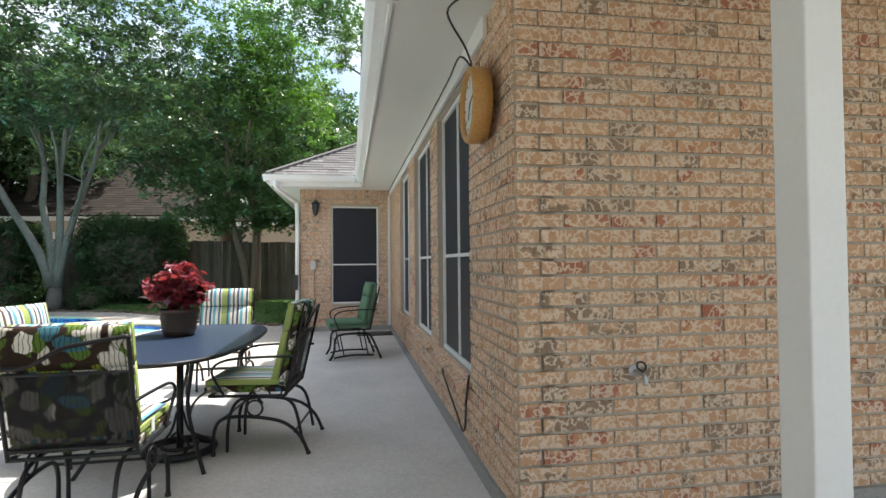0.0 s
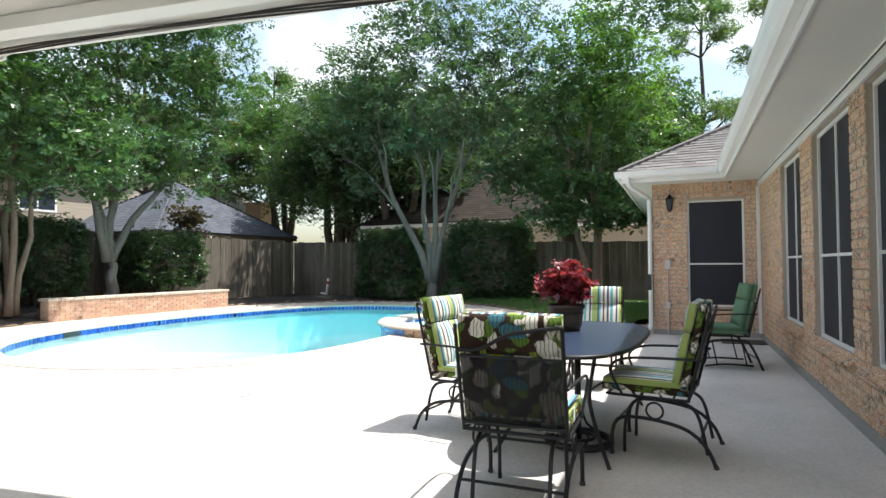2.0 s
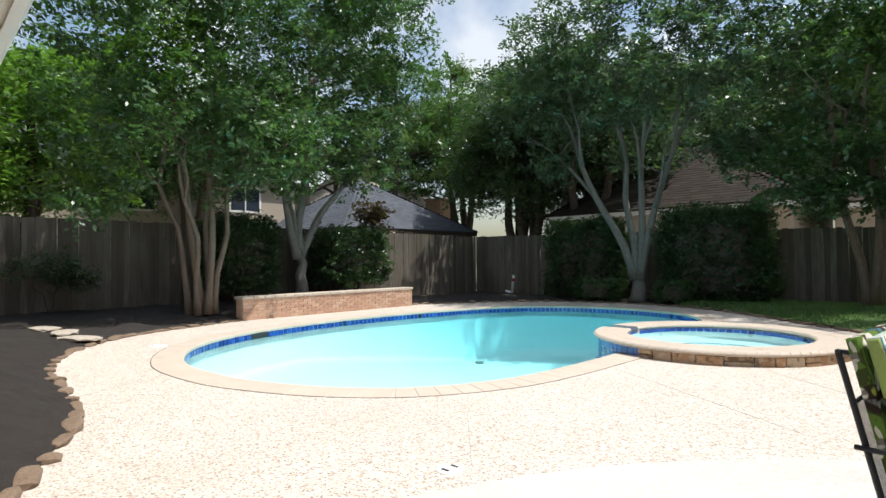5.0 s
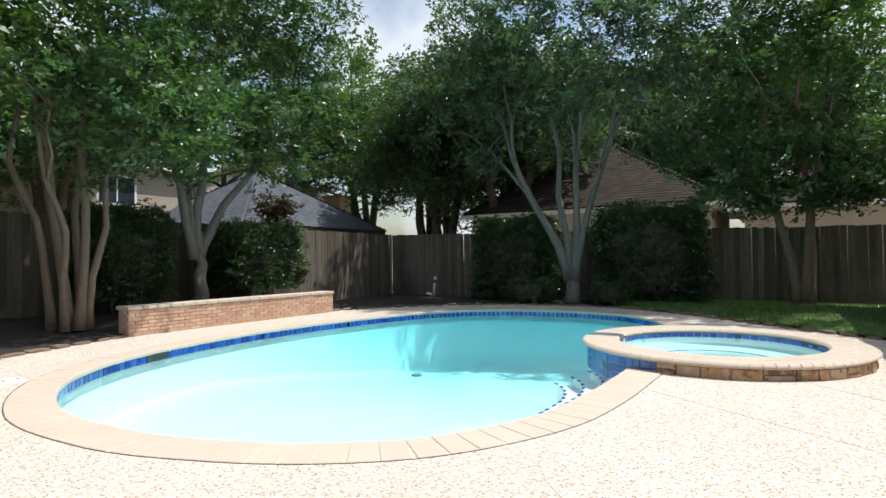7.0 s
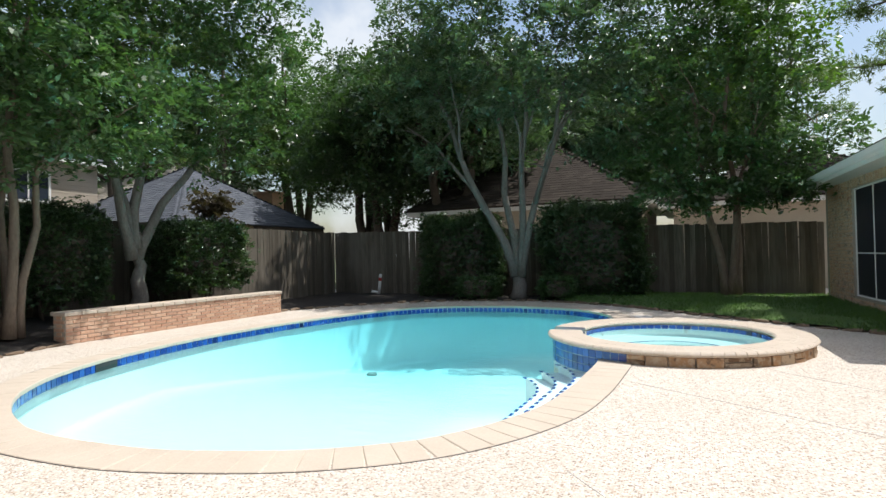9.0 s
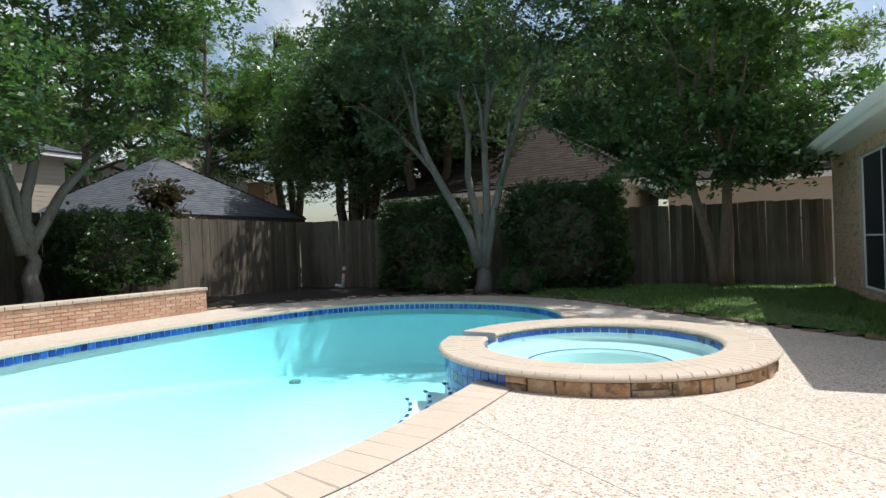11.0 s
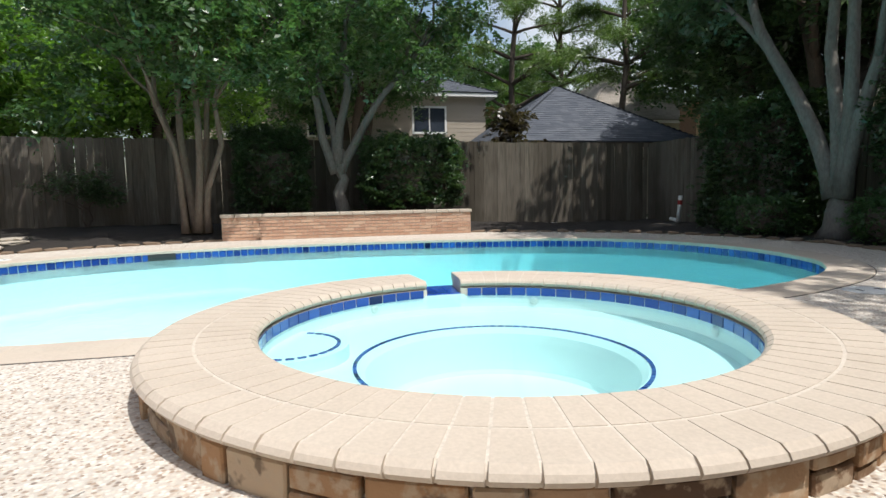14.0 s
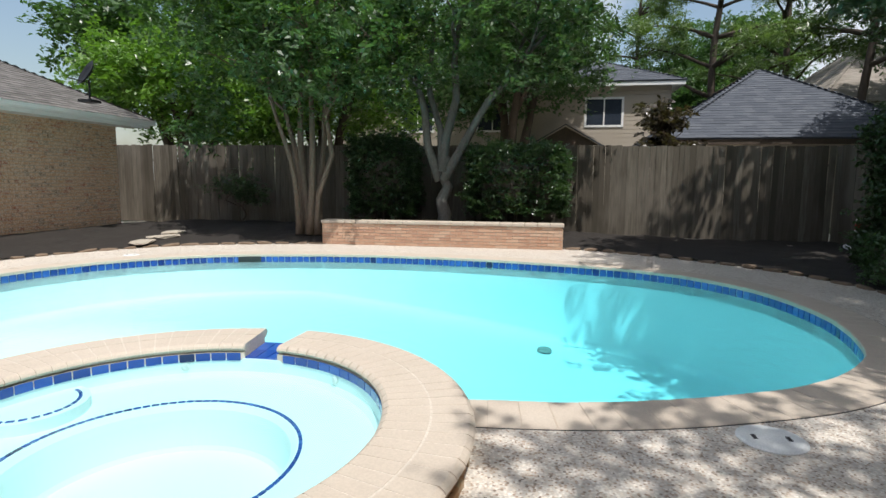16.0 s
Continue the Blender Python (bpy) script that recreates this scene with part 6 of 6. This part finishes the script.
meter = thing("electrical_box", HOUSE @ pose(-1.55, 8.735, 0.0), "grey electrical box with conduit on the brick", "electrical box")
part("conduit", tube_bm([(0, -0.03, 0.02), (0, -0.03, 1.25)], 0.013, 8), CHROME, meter)
part("enclosure", box_bm(-0.05, 0.05, -0.07, 0.0, 1.25, 1.42, bevel=0.006), CHROME, meter)
part("enclosure", box_bm(-0.04, 0.04, -0.06, 0.0, 0.5, 0.62, bevel=0.006), CHROME, meter)
tagged(part("timer_box", box_bm(-1.95, -1.84, 8.60, 8.72, 0.85, 1.15, m=HOUSE, bevel=0.01), CABLE), "small black box on the downspout", "box")
tagged(part("door_mat", box_bm(-0.35, 0.35, -0.28, 0.28, S, S + 0.012, m=pose(0.05, 10.8, 0, 0, 0, 3)), CABLE), "flat black rubber door mat on the slab", "mat")
tagged(part("porch_mat", box_bm(-0.3, 0.3, -0.45, 0.45, S, S + 0.012, m=pose(-4.85, 0.45, 0)), CABLE), "flat black mat by the porch door", "mat")
hose = [HOUSE @ Vector(p) for p in ((-0.03, 1.02, 0.60), (-0.05, 1.03, 0.42), (-0.06, 1.02, 0.26), (-0.06, 1.12, 0.20), (-0.05, 1.35, 0.24), (-0.05, 1.7, 0.34), (-0.045, 2.0, 0.42), (-0.03, 2.1, 0.50))]
tagged(part("cable", tube_bm(spline(hose, 6), 0.008, 6), CABLE, None, "", True), "black cable looping below the window", "cable")
wire = [HOUSE @ Vector(p) for p in ((-0.20, 0.25, 2.84), (-0.26, 0.45, 2.83), (-0.12, 0.62, 2.70), (-0.06, 0.72, 2.62), (-0.10, 0.9, 2.74), (-0.06, 1.6, 2.80), (-0.06, 3.2, 2.79), (-0.06, 5.2, 2.80), (-0.06, 8.5, 2.80))]
tagged(part("cable", tube_bm(spline(wire, 6), 0.007, 5), CABLE, None, "", True), "black cable run along the soffit", "cable")

# dish on the west wing's roof
dish = thing("satellite_dish", pose(-13.9, 2.95, 3.28), "grey satellite dish on the roof edge", "satellite dish")
part("mast", tube_bm(spline([(0, 0, -0.05), (0, 0.02, 0.25), (0.05, 0.05, 0.42)], 4), 0.022, 8), IRON, dish)
part("reflector", lathe([(0.0, -0.06), (0.12, -0.045), (0.24, 0.0), (0.30, 0.04), (0.305, 0.038), (0.24, -0.01), (0.0, -0.075)], 28), IRON, dish, "dark oval reflector", True, pose(0.08, 0.05, 0.55, 62, 0, 60))
part("foot", box_bm(-0.16, 0.16, -0.16, 0.16, -0.08, -0.02), IRON, dish)
part("feed_arm", tube_bm([(0.05, 0.05, 0.35), (0.35, -0.2, 0.42)], 0.014), IRON, dish)

# ---- yard details ----
def lid(x, y, r, label):
    l = thing("skimmer_lid", pose(x, y, 0.0), label, "lid")
    part("cover", lathe([(0.0, 0.012), (r - 0.02, 0.012), (r - 0.012, 0.008), (r, 0.006), (r, 0.0)], 32), PLASTIC_WHITE, l, "", False)
    for s in (-1, 1):
        part("finger_slot", box_bm(-0.03, 0.03, s * r * 0.5 - 0.012, s * r * 0.5 + 0.012, 0.0, 0.0145), CABLE, l)


lid(-5.88, 14.41, 0.19, "round white skimmer lid set in the deck")
lid(-12.2, 5.15, 0.15, "round white skimmer lid set in the deck")
lid(-4.75, 4.35, 0.09, "small round white drain lid in the deck")
for pts in (((-5.6, 5.5), (-4.6, 4.4)), ((-5.5, 8.2), (-3.2, 6.7)), ((-4.0, 9.2), (-2.2, 7.6)), ((-3.2, 10.3), (-1.4, 10.2)), ((-9.4, 4.0), (-9.0, 3.2))):
    tagged(part("deck_joint", tube_bm([(*pts[0], 0.0), (*pts[1], 0.0)], 0.003, 4), CURB), "thin control joint in the deck", "joint", kind="structure")

PALE_STONE = mottled("pale_flagstone", (0.36, 0.31, 0.25), (0.52, 0.46, 0.38), 5, 60, 0.9, 0.5, 0.006)
for k, (x, y, a) in enumerate(((-13.55, 4.35, 20), (-14.35, 4.3, -15), (-15.0, 4.1, 10))):
    fs = part("flagstone", rock_bm(0.50, 0.26, 0.05, 40 + k), PALE_STONE, None, "", False, pose(x, y, 0.10 + 0.04 * k, 0, 0, a))
    tagged(fs, "flat pale flagstone lying in the mulch bed", "flagstone", "flagstones in the bed")
pipe = thing("standpipe", pose(-15.6, 19.7, 0.06, 0, 7, 0), "leaning white plastic standpipe with red collar", "pipe")
part("pipe", tube_bm([(0, 0, 0), (0, 0, 0.72)], 0.055, 12), PLASTIC_WHITE, pipe, "", True)
RED = mottled("red_plastic", (0.4, 0.03, 0.03), (0.5, 0.05, 0.04), 5, 60, 0.5, 0.1)
part("collar", tube_bm([(0, 0, 0.48), (0, 0, 0.60)], 0.060, 12), RED, pipe, "red collar")
part("elbow", tube_bm([(-0.02, 0, 0.03), (-0.28, -0.05, 0.05)], 0.05, 10), PLASTIC_WHITE, pipe)
for k, (x, y) in enumerate(((-12.7, 2.45), (-13.1, 2.5), (-12.4, 2.4))):
    fl = thing("flower", pose(x, y, 0.05), "small red flowering bedding plant", "flower", "bedding flowers")
    foliage("leaves", lobe_points([(0, 0, 0.07, 0.10, 0.10, 0.06)], 900, k), 4, 0.05, 0.05, LEAF_LIGHT, fl, 0, k)
    foliage("petals", lobe_points([(0, 0, 0.15, 0.08, 0.08, 0.04)], 500, k + 5), 3, 0.04, 0.03, LEAF_RED, fl, 0, k)
az = tree((-17.3, 4.6, 0.25), [((0, 0, 0), (0.1, 0.5, 0.9), 0.025, [(0.4, (0.2, -0.7, 1.0)), (0.6, (0.2, 0.9, 1.1))]), ((0, 0.05, 0), (0.1, -0.4, 1.0), 0.02, [])], [(0.15, 0, 1.05, 0.5, 1.0, 0.5), (0.2, 0.5, 0.8, 0.4, 0.5, 0.35)], BARK_DARK, LEAF_DARK, "thin dark shrub against the fence", 260, 8, 0.07, 0.2, 61, False, "shrub", shell=0.2)
mg = tree((-20.6, 16.7, 0), [((0, 0, 0), (0.1, 0, 3.6), 0.06, [(0.6, (0.5, 0.6, 3.2)), (0.7, (-0.3, -0.6, 3.6))])], [(0, 0, 3.3, 0.9, 0.9, 0.8), (0.2, 0.2, 2.5, 1.0, 0.9, 0.6)], BARK_DARK, LEAF_PURPLE, "young magnolia with bronze leaves behind the fence", 120, 9, 0.2, 0.25, 62, False, shell=0.2)


# ---- neighbouring houses ----
def hip_house(name, x0, x1, y0, y1, eave, peak, roof_mat, wall_mat, label, over=0.5, ridge=0.5, windows=(), board=None):
    h = thing(name, pose(0, 0, 0), label, "house")
    part("wall", box_bm(x0, x1, y0, y1, -0.05, eave), wall_mat, h)
    for a in ((x0 - over, x1 + over, y0 - over, y0 - over + 0.03), (x0 - over, x1 + over, y1 + over - 0.03, y1 + over), (x0 - over, x0 - over + 0.03, y0 - over + 0.03, y1 + over - 0.03), (x1 + over - 0.03, x1 + over, y0 - over + 0.03, y1 + over - 0.03)):
        part("fascia", box_bm(*a, eave - 0.05, eave + 0.16), board or WHITE, h)
    part("soffit", box_bm(x0 - over + 0.03, x1 + over - 0.03, y0 - over + 0.03, y1 + over - 0.03, eave, eave + 0.03), WHITE, h)
    X0, X1, Y0, Y1, z = x0 - over - 0.05, x1 + over + 0.05, y0 - over - 0.05, y1 + over + 0.05, eave + 0.17
    cx, cy = (x0 + x1) / 2, (y0 + y1) / 2
    if x1 - x0 > y1 - y0:
        r = (X1 - X0 - (Y1 - Y0)) / 2 * ridge + 0.05
        P, Q = (cx - r, cy, peak), (cx + r, cy, peak)
        faces = (((X0, Y0, z), (X1, Y0, z), Q, P), ((X1, Y1, z), (X0, Y1, z), P, Q), ((X0, Y1, z), (X0, Y0, z), P, (cx - r + 0.01, cy, peak)), ((X1, Y0, z), (X1, Y1, z), Q, (cx + r - 0.01, cy, peak)))
    else:
        r = (Y1 - Y0 - (X1 - X0)) / 2 * ridge + 0.05
        P, Q = (cx, cy - r, peak), (cx, cy + r, peak)
        faces = (((X1, Y0, z), (X1, Y1, z), Q, P), ((X0, Y1, z), (X0, Y0, z), P, Q), ((X0, Y0, z), (X1, Y0, z), P, (cx, cy - r + 0.01, peak)), ((X1, Y1, z), (X0, Y1, z), Q, (cx, cy + r - 0.01, peak)))
    for f in faces:
        roof_face("roof", f, roof_mat, "", 0.2, 0.45, h)
    for face, a, b, c, d in windows:
        if face == "e":
            w = part("window", box_bm(x1 + 0.0, x1 + 0.03, a, b, c, d), GLASS_DARK, h)
            for q in ((a - 0.1, a, c - 0.1, d + 0.1), (b, b + 0.1, c - 0.1, d + 0.1), (a, b, d, d + 0.1), (a, b, c - 0.1, c), ((a + b) / 2 - 0.03, (a + b) / 2 + 0.03, c, d)):
                part("window_frame", box_bm(x1, x1 + 0.06, q[0], q[1], q[2], q[3]), WHITE, w)
        else:
            w = part("window", box_bm(a, b, y0 - 0.03, y0, c, d), GLASS_DARK, h)
            for q in ((a - 0.1, a, c - 0.1, d + 0.1), (b, b + 0.1, c - 0.1, d + 0.1), (a, b, d, d + 0.1), (a, b, c - 0.1, c)):
                part("window_frame", box_bm(q[0], q[1], y0 - 0.06, y0, q[2], q[3]), WHITE, w)
    return h


hip_house("house", -15.6, -6.6, 23.5, 31.0, 3.15, 6.3, SHINGLE_BROWN, SIDING, "low neighbouring house with brown hip roof", windows=(("s", -14.0, -12.6, 1.0, 2.6),))
hip_house("house", -5.6, 3.0, 24.5, 31.0, 3.0, 5.2, SHINGLE_BROWN, SIDING, "beige neighbouring house beyond the lawn fence")
hip_house("house", -32.0, -23.6, 17.6, 26.0, 2.85, 6.1, SHINGLE_SLATE, SIDING, "neighbouring garage with dark slate-grey hip roof", ridge=0.1, board=BARK_DARK)
two = hip_house("house", -40.0, -30.5, 3.0, 19.0, 6.0, 8.9, SHINGLE_SLATE, SIDING, "two-storey beige neighbouring house with slate-grey roof", windows=(("e", 6.2, 7.7, 4.0, 5.4), ("e", 15.2, 16.8, 4.2, 5.4), ("e", 10.0, 11.4, 4.0, 5.4)))
for k in range(30):
    part("siding_board", box_bm(-30.5, -30.475, 3.0, 19.0, k * 0.2, k * 0.2 + 0.185), SIDING, two)
porch = thing("porch_gable", pose(-29.6, 14.2, 0), "small gabled porch roof of the neighbouring house", "porch")
part("gable", tube_bm([(0, -1.7, 3.2), (0, 0, 4.15), (0, 1.7, 3.2)], 0.12, 4), SIDING, porch)
bm = bmesh.new()
bm.faces.new([bm.verts.new(p) for p in ((-0.05, -1.6, 3.2), (-0.05, 1.6, 3.2), (-0.05, 0, 4.1))])
part("gable_wall", bm, BARK_DARK, porch)
roof_face("roof", ((0.1, -1.8, 3.15), (-1.0, -1.8, 3.15), (-1.0, 0, 4.2), (0.1, 0, 4.2)), SHINGLE_SLATE, "", 0.2, 0.4, porch)
roof_face("roof", ((-1.0, 1.8, 3.15), (0.1, 1.8, 3.15), (0.1, 0, 4.2), (-1.0, 0, 4.2)), SHINGLE_SLATE, "", 0.2, 0.4, porch)
for s in (-1.4, 1.4):
    part("post", box_bm(-0.1, 0.1, s - 0.1, s + 0.1, 0, 3.2), SIDING, porch)
far = hip_house("house", -49.0, -36.0, 28.0, 38.0, 5.6, 10.3, SHINGLE_TAN, SIDING, "large neighbouring house with pale tan roof", ridge=0.2)
chim = thing("chimney", pose(-33.5, 34.0, 0), "red brick chimney of a far house", "chimney")
part("shaft", box_bm(-0.8, 0.8, -0.6, 0.6, -0.05, 6.2), RED_BRICK, chim)
part("cap", box_bm(-0.9, 0.9, -0.7, 0.7, 6.2, 6.4), RED_BRICK, chim)

# ---- single bricks and other small pieces last ----
for job in LATER:
    lay_bricks(*job)
